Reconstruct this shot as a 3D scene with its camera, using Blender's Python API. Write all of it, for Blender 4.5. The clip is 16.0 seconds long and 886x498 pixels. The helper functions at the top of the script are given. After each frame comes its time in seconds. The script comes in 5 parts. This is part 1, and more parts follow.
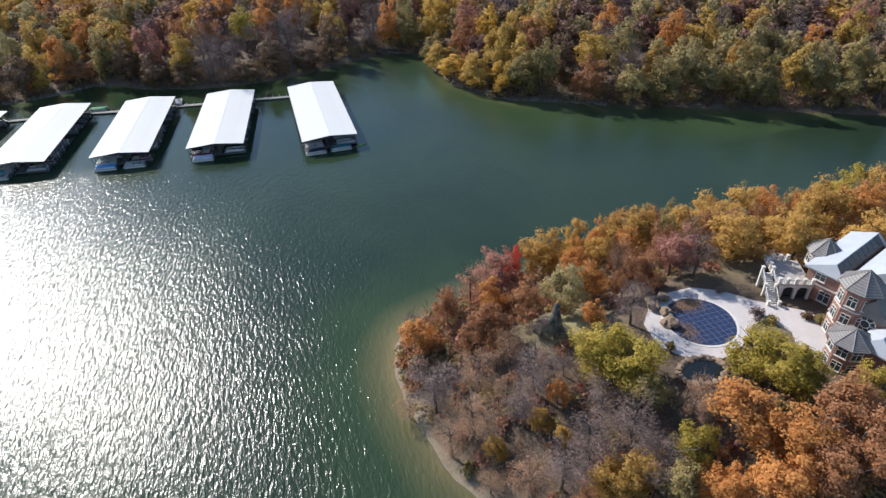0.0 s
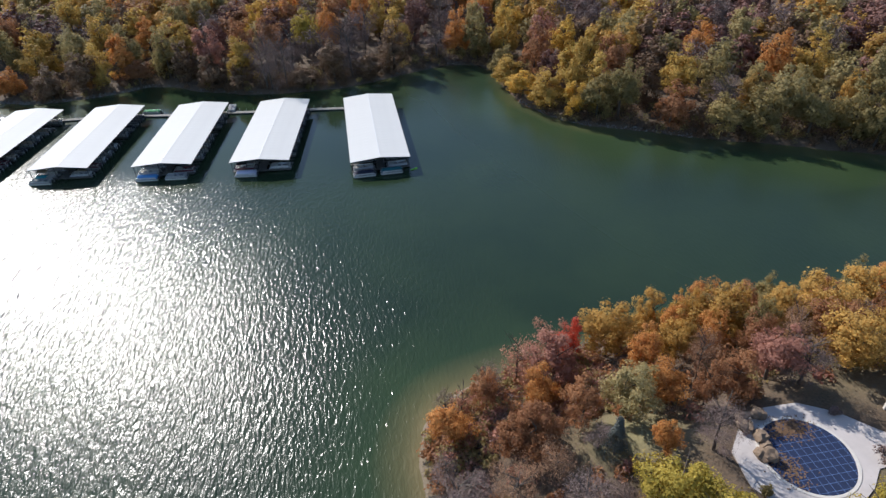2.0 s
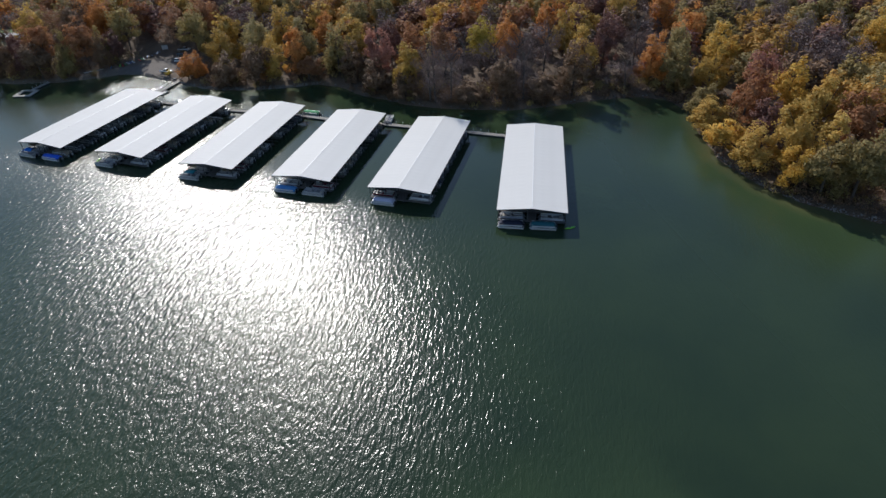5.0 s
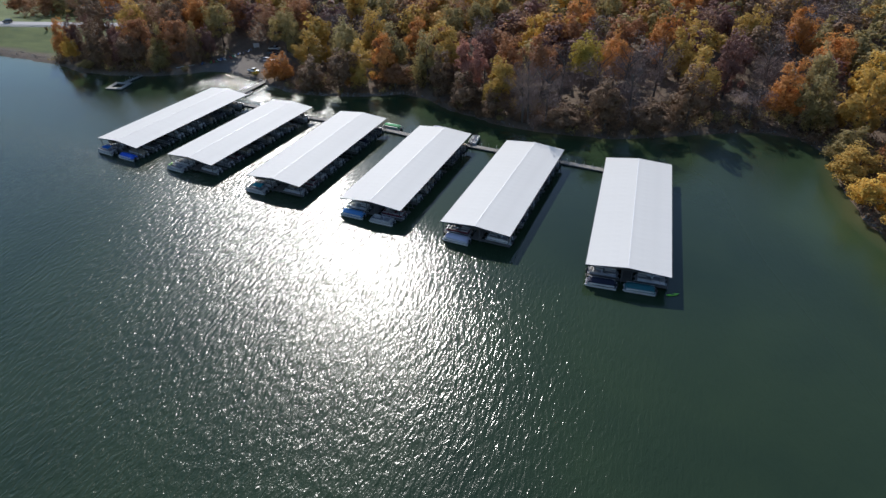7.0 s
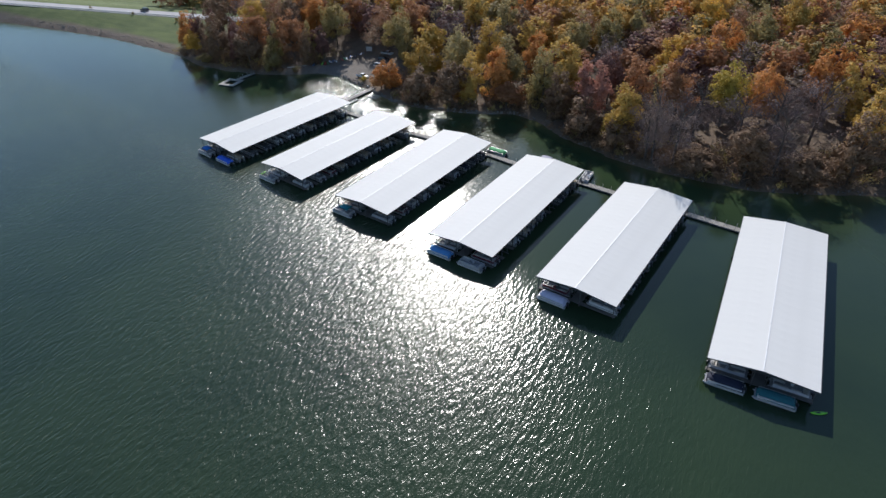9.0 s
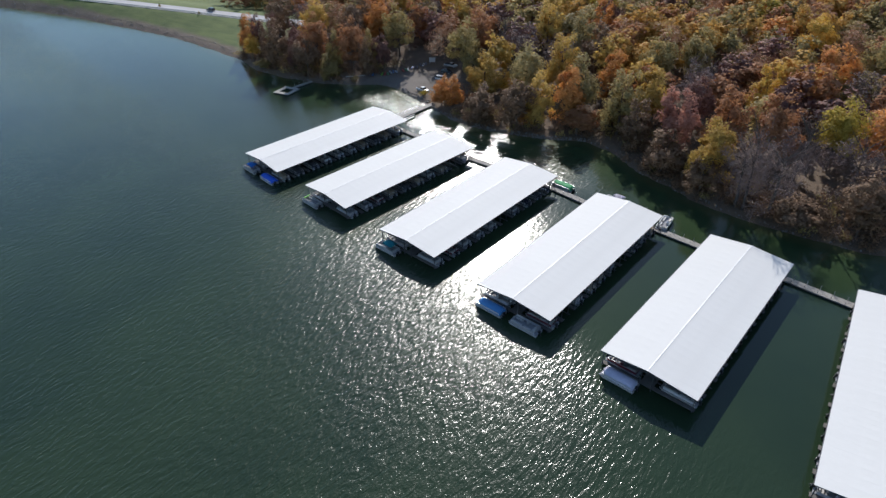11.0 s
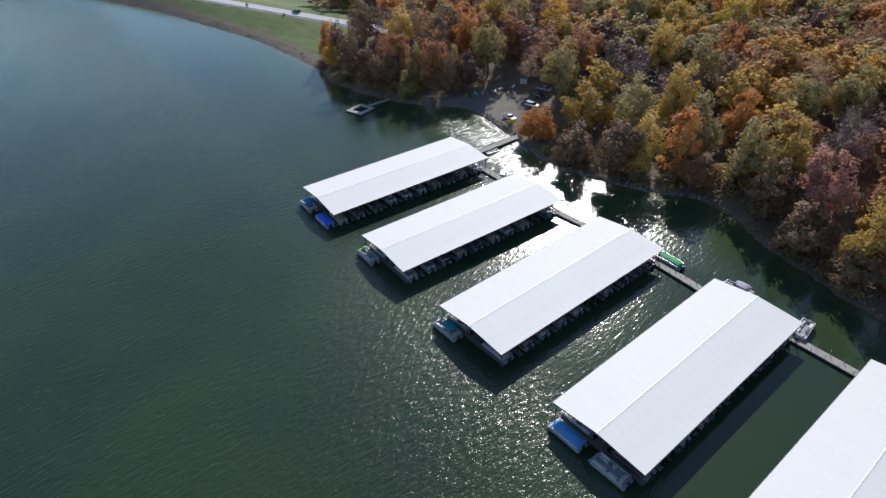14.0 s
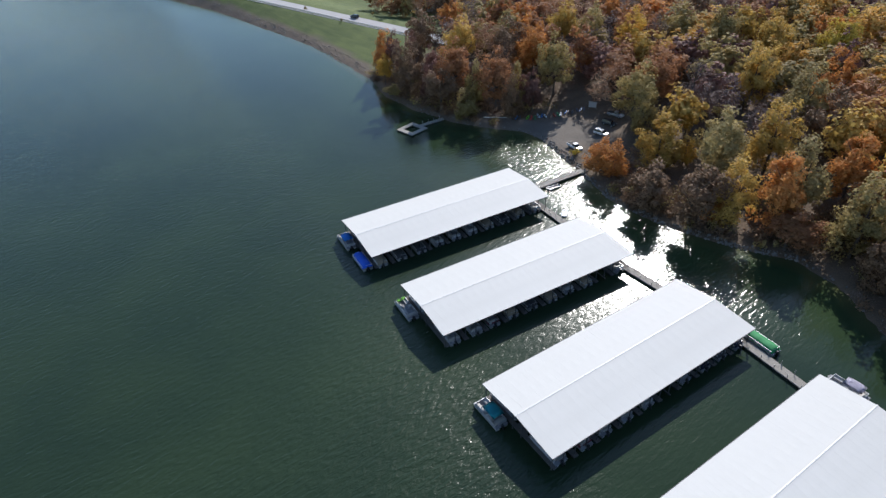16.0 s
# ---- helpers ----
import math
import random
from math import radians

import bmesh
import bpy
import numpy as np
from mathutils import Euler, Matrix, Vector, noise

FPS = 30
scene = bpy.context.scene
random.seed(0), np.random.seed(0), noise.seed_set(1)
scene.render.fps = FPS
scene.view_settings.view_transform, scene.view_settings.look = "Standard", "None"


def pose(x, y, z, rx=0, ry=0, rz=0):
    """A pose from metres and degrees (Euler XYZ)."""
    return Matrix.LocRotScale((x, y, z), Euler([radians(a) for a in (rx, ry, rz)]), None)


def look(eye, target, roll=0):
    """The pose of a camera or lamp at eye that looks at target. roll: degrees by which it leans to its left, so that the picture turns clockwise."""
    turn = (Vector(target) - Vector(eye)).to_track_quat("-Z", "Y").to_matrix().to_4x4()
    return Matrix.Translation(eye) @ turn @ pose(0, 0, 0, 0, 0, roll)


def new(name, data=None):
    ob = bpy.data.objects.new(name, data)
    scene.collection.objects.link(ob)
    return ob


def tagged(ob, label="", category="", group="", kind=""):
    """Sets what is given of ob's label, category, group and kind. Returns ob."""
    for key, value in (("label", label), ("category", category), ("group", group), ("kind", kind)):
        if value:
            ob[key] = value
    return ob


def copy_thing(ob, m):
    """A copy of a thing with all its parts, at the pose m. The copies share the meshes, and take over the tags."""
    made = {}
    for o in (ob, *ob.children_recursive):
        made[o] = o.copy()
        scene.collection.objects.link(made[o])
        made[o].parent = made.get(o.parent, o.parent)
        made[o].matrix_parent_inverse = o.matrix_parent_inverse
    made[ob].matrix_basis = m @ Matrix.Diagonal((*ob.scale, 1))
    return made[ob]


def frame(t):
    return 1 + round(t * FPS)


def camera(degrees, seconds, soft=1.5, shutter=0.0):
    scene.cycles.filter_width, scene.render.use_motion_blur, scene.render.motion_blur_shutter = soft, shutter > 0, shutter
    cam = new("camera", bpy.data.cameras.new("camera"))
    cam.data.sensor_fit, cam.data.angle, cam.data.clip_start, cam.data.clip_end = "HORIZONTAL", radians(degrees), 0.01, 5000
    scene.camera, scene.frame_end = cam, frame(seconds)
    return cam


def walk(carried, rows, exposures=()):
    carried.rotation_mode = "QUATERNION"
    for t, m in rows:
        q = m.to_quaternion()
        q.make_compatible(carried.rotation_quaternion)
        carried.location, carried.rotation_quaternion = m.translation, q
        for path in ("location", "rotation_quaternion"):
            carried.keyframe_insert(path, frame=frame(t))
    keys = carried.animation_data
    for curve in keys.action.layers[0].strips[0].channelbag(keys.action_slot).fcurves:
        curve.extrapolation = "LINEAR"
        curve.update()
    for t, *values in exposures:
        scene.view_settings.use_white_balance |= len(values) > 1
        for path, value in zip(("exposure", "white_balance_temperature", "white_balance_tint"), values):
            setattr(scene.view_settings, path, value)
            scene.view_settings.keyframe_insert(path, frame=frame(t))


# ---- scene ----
cam = camera(73.1, 16.0, soft=1.45)
PATH = [
    (0, (-7.296, -185.557, 87.062), (-6.842, -183.99, 85.905), -2.1),
    (0.5, (-5.009, -180.479, 86.913), (-4.561, -178.91, 85.756), -2.1),
    (1, (-2.823, -175.286, 86.755), (-2.426, -173.703, 85.598), -2.1),
    (1.5, (-0.759, -170.043, 86.541), (-0.432, -168.445, 85.383), -2.0),
    (2, (1.144, -164.889, 86.326), (1.4, -163.278, 85.169), -2.0),
    (2.5, (2.836, -159.842, 86.291), (3.018, -158.222, 85.133), -1.9),
    (3, (4.261, -154.582, 86.173), (4.367, -152.955, 85.015), -1.9),
    (3.5, (5.171, -149.178, 86.085), (5.201, -147.548, 84.927), -2.0),
    (4, (5.811, -143.894, 86.097), (5.757, -142.265, 84.939), -2.0),
    (4.5, (6.157, -138.572, 86.151), (6.01, -136.949, 84.991), -1.8),
    (5, (5.558, -132.833, 85.948), (5.315, -131.221, 84.789), -1.7),
    (7.5, (1.572, -105.227, 84.228), (1.014, -103.694, 83.071), -1.7),
    (8, (0.155, -100.038, 84.195), (-0.466, -98.53, 83.038), -1.7),
    (8.5, (-1.599, -95.023, 84.202), (-2.312, -93.556, 83.045), -1.7),
    (9, (-3.814, -90.277, 84.217), (-4.617, -88.855, 83.062), -1.7),
    (11.5, (-15.795, -67.652, 83.613), (-16.786, -66.354, 82.458), -1.9),
    (12, (-18.651, -63.299, 83.668), (-19.676, -62.03, 82.511), -2.0),
    (12.5, (-21.722, -59.009, 83.747), (-22.778, -57.768, 82.588), -1.9),
    (13, (-24.79, -54.845, 83.857), (-25.879, -53.636, 82.696), -2.0),
    (13.5, (-27.908, -50.615, 83.972), (-29.031, -49.439, 82.808), -2.1),
    (14, (-31.23, -46.313, 84.015), (-32.386, -45.17, 82.85), -2.3),
    (14.5, (-34.805, -42.12, 83.989), (-35.992, -41.01, 82.823), -2.4),
    (15, (-38.555, -38.148, 83.955), (-39.771, -37.071, 82.788), -2.4),
    (15.5, (-42.272, -34.503, 83.961), (-43.517, -33.459, 82.794), -2.5),
    (16, (-45.925, -31.058, 83.943), (-47.195, -30.045, 82.777), -2.5),
]
walk(cam, [(t, look(eye, target, roll)) for t, eye, target, roll in PATH], [(0, 0.45), (1.5, 0.3), (3, 0.02), (5, -0.13), (7.5, 0.03), (11, 0.15), (13, 0.23), (16, 0.22)])

# ---- light ----
SUN_AZ, SUN_EL = -30.0, 34.0
world = bpy.data.worlds.new("sky")
scene.world = world
world.use_nodes = True
wn = world.node_tree
sky = wn.nodes.new("ShaderNodeTexSky")
sky.sky_type, sky.sun_disc = "NISHITA", False
sky.dust_density, sky.ozone_density = 0.2, 3.2
sky.sun_elevation, sky.sun_rotation = radians(SUN_EL), radians(SUN_AZ)
wn.links.new(sky.outputs[0], wn.nodes["Background"].inputs[0])
wn.nodes["Background"].inputs[1].default_value = 0.145
sun = new("sun", bpy.data.lights.new("sun", "SUN"))
sun.data.energy, sun.data.angle, sun.data.color = 5.0, radians(0.55), (1.0, 0.962, 0.935)
sun_way = Vector((math.sin(radians(SUN_AZ)) * math.cos(radians(SUN_EL)), math.cos(radians(SUN_AZ)) * math.cos(radians(SUN_EL)), math.sin(radians(SUN_EL))))
sun.matrix_world = look(sun_way * 500, (0, 0, 0))

# ---- materials ----
def material(name, rough=0.8, metal=0.0):
    m = bpy.data.materials.new(name)
    m.use_nodes = True
    b = m.node_tree.nodes["Principled BSDF"]
    b.inputs["Roughness"].default_value, b.inputs["Metallic"].default_value = rough, metal
    return m, m.node_tree, b


def node(nt, kind, **values):
    n = nt.nodes.new(kind)
    for key, value in values.items():
        n.inputs[key.replace("_", " ")].default_value = value
    return n


def noise_of(nt, scale, detail=4.0, rough=0.55, stretch=None):
    tc = nt.nodes.new("ShaderNodeTexCoord")
    n = node(nt, "ShaderNodeTexNoise", Scale=scale, Detail=detail, Roughness=rough)
    if stretch:
        mp = nt.nodes.new("ShaderNodeMapping")
        mp.inputs["Scale"].default_value = stretch
        nt.links.new(tc.outputs["Object"], mp.inputs["Vector"])
        nt.links.new(mp.outputs[0], n.inputs["Vector"])
    else:
        nt.links.new(tc.outputs["Object"], n.inputs["Vector"])
    return n.outputs["Fac"]


def ramp(nt, fac, stops):
    r = nt.nodes.new("ShaderNodeValToRGB")
    while len(r.color_ramp.elements) < len(stops):
        r.color_ramp.elements.new(0.5)
    for e, (at, c) in zip(r.color_ramp.elements, stops):
        e.position, e.color = at, (*c, 1)
    nt.links.new(fac, r.inputs[0])
    return r.outputs[0]


def mix(nt, fac, a, b, how="MIX"):
    m = nt.nodes.new("ShaderNodeMix")
    m.data_type, m.blend_type = "RGBA", how
    for socket, value in ((m.inputs[0], fac), (m.inputs[6], a), (m.inputs[7], b)):
        if isinstance(value, (int, float)):
            socket.default_value = value
        elif isinstance(value, tuple):
            socket.default_value = (*value, 1)
        else:
            nt.links.new(value, socket)
    return m.outputs[2]


def bump(nt, b, height, strength, distance):
    u = node(nt, "ShaderNodeBump", Strength=strength, Distance=distance)
    nt.links.new(height, u.inputs["Height"])
    nt.links.new(u.outputs[0], b.inputs["Normal"])


def plain(name, colour, rough=0.7, metal=0.0, scale=1.5, vary=0.25, relief=0.01, fine=25.0):
    """A surface with broad stains and fine grain."""
    m, nt, b = material(name, rough, metal)
    broad, grain = noise_of(nt, scale), noise_of(nt, fine, 3)
    low = tuple(c * (1 - vary) for c in colour)
    high = tuple(min(1, c * (1 + vary * 0.6)) for c in colour)
    c = ramp(nt, broad, [(0.3, low), (0.7, high)])
    c = mix(nt, 0.25, c, ramp(nt, grain, [(0.3, low), (0.7, high)]))
    info = nt.nodes.new("ShaderNodeObjectInfo")
    c = mix(nt, 0.15, c, ramp(nt, info.outputs["Random"], [(0, low), (1, high)]))
    nt.links.new(c, b.inputs["Base Color"])
    if relief:
        bump(nt, b, grain, 0.5, relief)
    return m


def foliage(name, dark, light, thin=0.42):
    """Leaves: tint by tree, by patch in the crown and by leaf; light shines through."""
    m, nt, b = material(name, 0.75)
    info, geo = nt.nodes.new("ShaderNodeObjectInfo"), nt.nodes.new("ShaderNodeNewGeometry")
    tint = nt.nodes.new("ShaderNodeAttribute")
    tint.attribute_name = "tint"
    both = nt.nodes.new("ShaderNodeMath")
    both.operation = "ADD"
    nt.links.new(info.outputs["Random"], both.inputs[0])
    nt.links.new(tint.outputs["Fac"], both.inputs[1])
    part_of = nt.nodes.new("ShaderNodeMath")
    part_of.operation = "FRACT"
    nt.links.new(both.outputs[0], part_of.inputs[0])
    patch = noise_of(nt, 0.45, 3)
    c = mix(nt, part_of.outputs[0], dark, light)
    c = mix(nt, 0.36, c, ramp(nt, patch, [(0.35, dark), (0.65, light)]))
    c = mix(nt, 0.22, c, ramp(nt, geo.outputs["Random Per Island"], [(0, tuple(v * 0.5 for v in dark)), (0.5, dark), (1, tuple(min(1, v * 1.25) for v in light))]))
    nt.links.new(c, b.inputs["Base Color"])
    b.inputs["Specular IOR Level"].default_value = 0.25
    t = nt.nodes.new("ShaderNodeBsdfTranslucent")
    nt.links.new(c, t.inputs[0])
    s = nt.nodes.new("ShaderNodeMixShader")
    s.inputs[0].default_value = thin
    nt.links.new(b.outputs[0], s.inputs[1])
    nt.links.new(t.outputs[0], s.inputs[2])
    nt.links.new(s.outputs[0], nt.nodes["Material Output"].inputs["Surface"])
    return m


LEAF = {
    "golden": foliage("golden_leaves", (0.390, 0.228, 0.058), (0.690, 0.425, 0.118)),
    "straw": foliage("straw_yellow_leaves", (0.385, 0.250, 0.062), (0.670, 0.452, 0.125)),
    "yellow": foliage("yellow_leaves", (0.520, 0.318, 0.060), (0.745, 0.488, 0.110)),
    "orange": foliage("orange_leaves", (0.445, 0.190, 0.054), (0.680, 0.330, 0.105)),
    "rust": foliage("rust_leaves", (0.280, 0.128, 0.062), (0.480, 0.240, 0.112)),
    "red": foliage("red_leaves", (0.463, 0.063, 0.033), (0.683, 0.122, 0.070)),
    "pink": foliage("faded_red_leaves", (0.335, 0.152, 0.108), (0.510, 0.258, 0.188)),
    "wine": foliage("wine_brown_leaves", (0.165, 0.082, 0.066), (0.320, 0.165, 0.130), 0.2),
    "tan": foliage("tan_twigs", (0.300, 0.168, 0.098), (0.530, 0.315, 0.188), 0.1),
    "thin_red": foliage("thin_red_leaves", (0.330, 0.145, 0.090), (0.510, 0.250, 0.160), 0.3),
    "olive": foliage("olive_leaves", (0.232, 0.182, 0.073), (0.475, 0.365, 0.150)),
    "green": foliage("yellow_green_leaves", (0.275, 0.222, 0.042), (0.620, 0.455, 0.088)),
    "grey_green": foliage("grey_green_leaves", (0.270, 0.215, 0.095), (0.510, 0.405, 0.185)),
    "bare": foliage("bare_twigs", (0.155, 0.106, 0.092), (0.300, 0.214, 0.184), 0.0),
    "brown": foliage("withered_leaves", (0.150, 0.090, 0.053), (0.290, 0.178, 0.103), 0.2),
    "spruce": foliage("spruce_needles", (0.087, 0.098, 0.089), (0.171, 0.179, 0.161), 0.2),
}
BARK = plain("bark", (0.10, 0.08, 0.065), 0.9, relief=0.03, fine=8)


def ground_material():
    m, nt, b = material("leaf_litter", 0.95)
    litter = ramp(nt, noise_of(nt, 0.25, 6), [(0.3, (0.055, 0.042, 0.03)), (0.5, (0.11, 0.078, 0.05)), (0.72, (0.16, 0.115, 0.075))])
    speck = ramp(nt, noise_of(nt, 3.0, 5, 0.7), [(0.35, (0.05, 0.04, 0.03)), (0.62, (0.20, 0.13, 0.08))])
    c = mix(nt, 0.45, litter, speck)
    for name, colours in (("lawn", ((0.15, 0.13, 0.06), (0.28, 0.24, 0.12))), ("turf", ((0.046, 0.074, 0.014), (0.118, 0.148, 0.036))),
                          ("sand", ((0.155, 0.12, 0.078), (0.30, 0.238, 0.16))), ("gravel", ((0.085, 0.073, 0.062), (0.185, 0.162, 0.138)))):
        a = nt.nodes.new("ShaderNodeAttribute")
        a.attribute_name = name
        broad = ramp(nt, noise_of(nt, 0.12, 5), [(0.3, colours[0]), (0.7, colours[1])])
        fine = ramp(nt, noise_of(nt, 0.55, 3, 0.6, (0.12, 1.0, 1.0)) if name == "turf" else noise_of(nt, 2.2, 4, 0.65), [(0.3, colours[0]), (0.7, colours[1])])
        c = mix(nt, a.outputs["Fac"], c, mix(nt, 0.5, broad, fine))
    nt.links.new(c, b.inputs["Base Color"])
    bump(nt, b, noise_of(nt, 2.0, 6, 0.7), 0.7, 0.25)
    return m


def water_material():
    m, nt, b = material("lake_water", 0.2)
    a = nt.nodes.new("ShaderNodeAttribute")
    a.attribute_name = "depth"
    deep = ramp(nt, a.outputs["Fac"], [(0.0, (0.17, 0.14, 0.07)), (0.12, (0.100, 0.097, 0.045)), (0.35, (0.032, 0.055, 0.0245)), (1.0, (0.0195, 0.0355, 0.0180))])
    cloud = ramp(nt, noise_of(nt, 0.02, 4), [(0.35, (0.75, 0.8, 0.85)), (0.65, (1.2, 1.15, 1.05))])
    nt.links.new(mix(nt, 1.0, deep, cloud, "MULTIPLY"), b.inputs["Base Color"])
    b.inputs["IOR"].default_value = 1.333
    tc = nt.nodes.new("ShaderNodeTexCoord")

    def waves(turn, scale, size, detail):
        mp = nt.nodes.new("ShaderNodeMapping")
        mp.inputs["Rotation"].default_value = (0, 0, radians(turn))
        mp.inputs["Scale"].default_value = scale
        nt.links.new(tc.outputs["Object"], mp.inputs["Vector"])
        n = node(nt, "ShaderNodeTexNoise", Scale=size, Detail=detail, Roughness=0.55, Distortion=0.4)
        nt.links.new(mp.outputs[0], n.inputs["Vector"])
        return n.outputs["Fac"]

    def times(x, y, how="MULTIPLY"):
        q = nt.nodes.new("ShaderNodeMath")
        q.operation = how
        for socket, v in zip(q.inputs, (x, y)):
            if isinstance(v, (int, float)):
                socket.default_value = v
            else:
                nt.links.new(v, socket)
        return q.outputs[0]

    ripples = times(waves(6, (1.0, 0.34, 1.0), 1.3, 2.0), times(waves(-14, (1.0, 0.7, 1.0), 4.2, 1.0), 0.17), "ADD")
    gusts = nt.nodes.new("ShaderNodeMapRange")
    gusts.inputs["From Min"].default_value, gusts.inputs["From Max"].default_value = 0.32, 0.62
    gusts.inputs["To Min"].default_value, gusts.inputs["To Max"].default_value = 0.82, 1.12
    nt.links.new(noise_of(nt, 0.016, 3), gusts.inputs["Value"])
    lee = nt.nodes.new("ShaderNodeAttribute")
    lee.attribute_name = "wind"
    # ripples too fine to tell apart
    ruffle = nt.nodes.new("ShaderNodeAttribute")
    ruffle.attribute_name = "ruffle"
    nt.links.new(times(times(times(lee.outputs["Fac"], 0.155), 0.08, "ADD"), times(ruffle.outputs["Fac"], 0.2), "ADD"), b.inputs["Roughness"])
    bump(nt, b, times(times(ripples, gusts.outputs[0]), lee.outputs["Fac"]), 1.0, WAVE)
    return m


WAVE = 0.275
GROUND, WATER = ground_material(), water_material()

# ---- land and water ----
NORTH_SHORE = [(-2600, -260), (-900, 30), (-476, 85), (-400, 97), (-342, 100), (-305, 102), (-271, 99), (-247, 96), (-227, 89.5), (-208, 89.5), (-190, 93), (-179, 98),
               (-169, 104), (-161, 103.5), (-149, 99), (-136, 94), (-124.7, 89.5), (-111, 88.5), (-99.6, 90.5), (-90, 93), (-79, 98), (-67, 94), (-58, 87)]
EAST_SHORE = [(-48, 83), (-40, 79), (-26, 76), (-13, 75.5), (0, 76), (12, 79.5), (29, 87), (48, 93), (58, 90), (65, 80), (64, 60), (65.5, 43), (73.7, 26), (82, 17.5),
              (98, 9), (112, 0), (135, -11), (196, -43), (320, -110), (900, -330), (2600, -900)]
POINT_SHORE = [(2600, -1010), (900, -390), (330, -165), (210, -108), (150, -91), (110, -83), (80, -81), (55, -81.5), (43, -83), (33, -85), (22, -88.5), (15, -90.5), (11, -92.5), (7.5, -97),
               (5.3, -104), (5.5, -112), (6.9, -120), (8.6, -128), (10.8, -133), (15, -143), (22, -158), (34, -180), (50, -215), (60, -300), (60, -900), (60, -2600)]
NORTH = np.array(NORTH_SHORE + EAST_SHORE)
POINT = np.array(POINT_SHORE)


def from_line(x, y, line):
    """Distance to a polyline; positive to its left, walking along it."""
    best, side = np.full(x.shape, 1e9), np.zeros(x.shape)
    for (ax, ay), (bx, by) in zip(line[:-1], line[1:]):
        ux, uy = bx - ax, by - ay
        s = np.clip(((x - ax) * ux + (y - ay) * uy) / (ux * ux + uy * uy), 0, 1)
        px, py = x - ax - s * ux, y - ay - s * uy
        d = np.hypot(px, py)
        near = d < best - 1e-6
        best = np.where(near, d, best)
        side = np.where(near, np.sign(ux * py - uy * px), side)
    return best * side


def soft(a, b, v):
    s = np.clip((v - a) / (b - a), 0, 1)
    return s * s * (3 - 2 * s)


def wobble(x, y, size, seed=0.0):
    return (np.sin(x / size * 1.7 + seed) * np.cos(y / size * 1.3 - seed * 1.7) + 0.6 * np.sin((x + y) / size * 2.9 + seed * 2.3)) / 1.6


def dam_line(x):
    """The y of the middle of the road along the dam."""
    return 135.0 + 0.163 * (x + 270.0)


def land(x, y):
    """Height, and how far inland (minus: out on the lake)."""
    x, y = np.asarray(x, float), np.asarray(y, float)
    dn, dp = from_line(x, y, NORTH), from_line(x, y, POINT)
    d = np.maximum(dn, dp)
    d = d + 0.5 * wobble(x, y, 5.0, 1.0) * np.clip(1 - np.abs(d) / 12, 0, 1)
    north = 0.9 * (1 - np.exp(-np.maximum(d, 0) / 1.2)) + 8.5 * (1 - np.exp(-np.maximum(d, 0) / 70)) + 0.5 * wobble(x, y, 30, 2.0) * soft(3, 30, d)
    ramp_flat = np.exp(-(((x + 158) / 17) ** 2 + ((y - 116) / 17) ** 2) ** 2)
    north = north * (1 - ramp_flat) + np.minimum(north, 0.25 + 0.07 * np.maximum(d, 0)) * ramp_flat
    on_dam = soft(-236, -262, x)
    off = np.abs(y - dam_line(x))
    crest = np.where(y < dam_line(x), np.minimum(6.0, 0.4 + np.maximum(d, 0) * 6.4 / np.maximum(6.0, dam_line(x) - 4.2 - np.interp(x, NORTH[:, 0], NORTH[:, 1]))), 6.0 - 4.5 * soft(5, 34, off))
    north = north * (1 - on_dam) + crest * on_dam
    point = 0.4 * (1 - np.exp(-np.maximum(d, 0) / 0.8)) + 14.6 * soft(-4, 40, d) * soft(0, 6, d) + 0.4 * wobble(x, y, 12, 4.0) * soft(4, 20, d)
    terrace = np.exp(-(((x - 72) / 31) ** 2 + ((y + 128) / 19) ** 2) ** 3)
    point = point * (1 - terrace) + 15.0 * terrace
    h = np.where(dn > dp, north, point)
    bed = -0.02 - 3.0 * (1 - np.exp(np.minimum(d, 0) / 9.0))
    return np.where(d > 0, h, bed), d, dn > dp


def height(x, y):
    return float(land(np.array([x]), np.array([y]))[0][0])


def axis(lo, hi, step, far, grow=1.25):
    a = list(np.arange(lo, hi + step / 2, step))
    s = step
    while a[-1] < far:
        s *= grow
        a.append(a[-1] + s)
    s = step
    while a[0] > -far:
        s *= grow
        a.insert(0, a[0] - s)
    return np.array(a)


def sheet(name, xs, ys, z, mat, values, **tags):
    gx, gy = np.meshgrid(xs, ys)
    n, k = len(xs), len(ys)
    me = bpy.data.meshes.new(name)
    v = np.stack([gx.ravel(), gy.ravel(), z.ravel()], 1)
    i = (np.arange(k - 1)[:, None] * n + np.arange(n - 1)[None]).ravel()
    f = np.stack([i, i + 1, i + n + 1, i + n], 1)
    me.from_pydata(v, [], f)
    me.materials.append(mat)
    me.polygons.foreach_set("use_smooth", np.ones(len(f), bool))
    for key, value in values.items():
        me.attributes.new(key, "FLOAT", "POINT").data.foreach_set("value", value.ravel().astype(np.float32))
    return tagged(new(name, me), **tags)


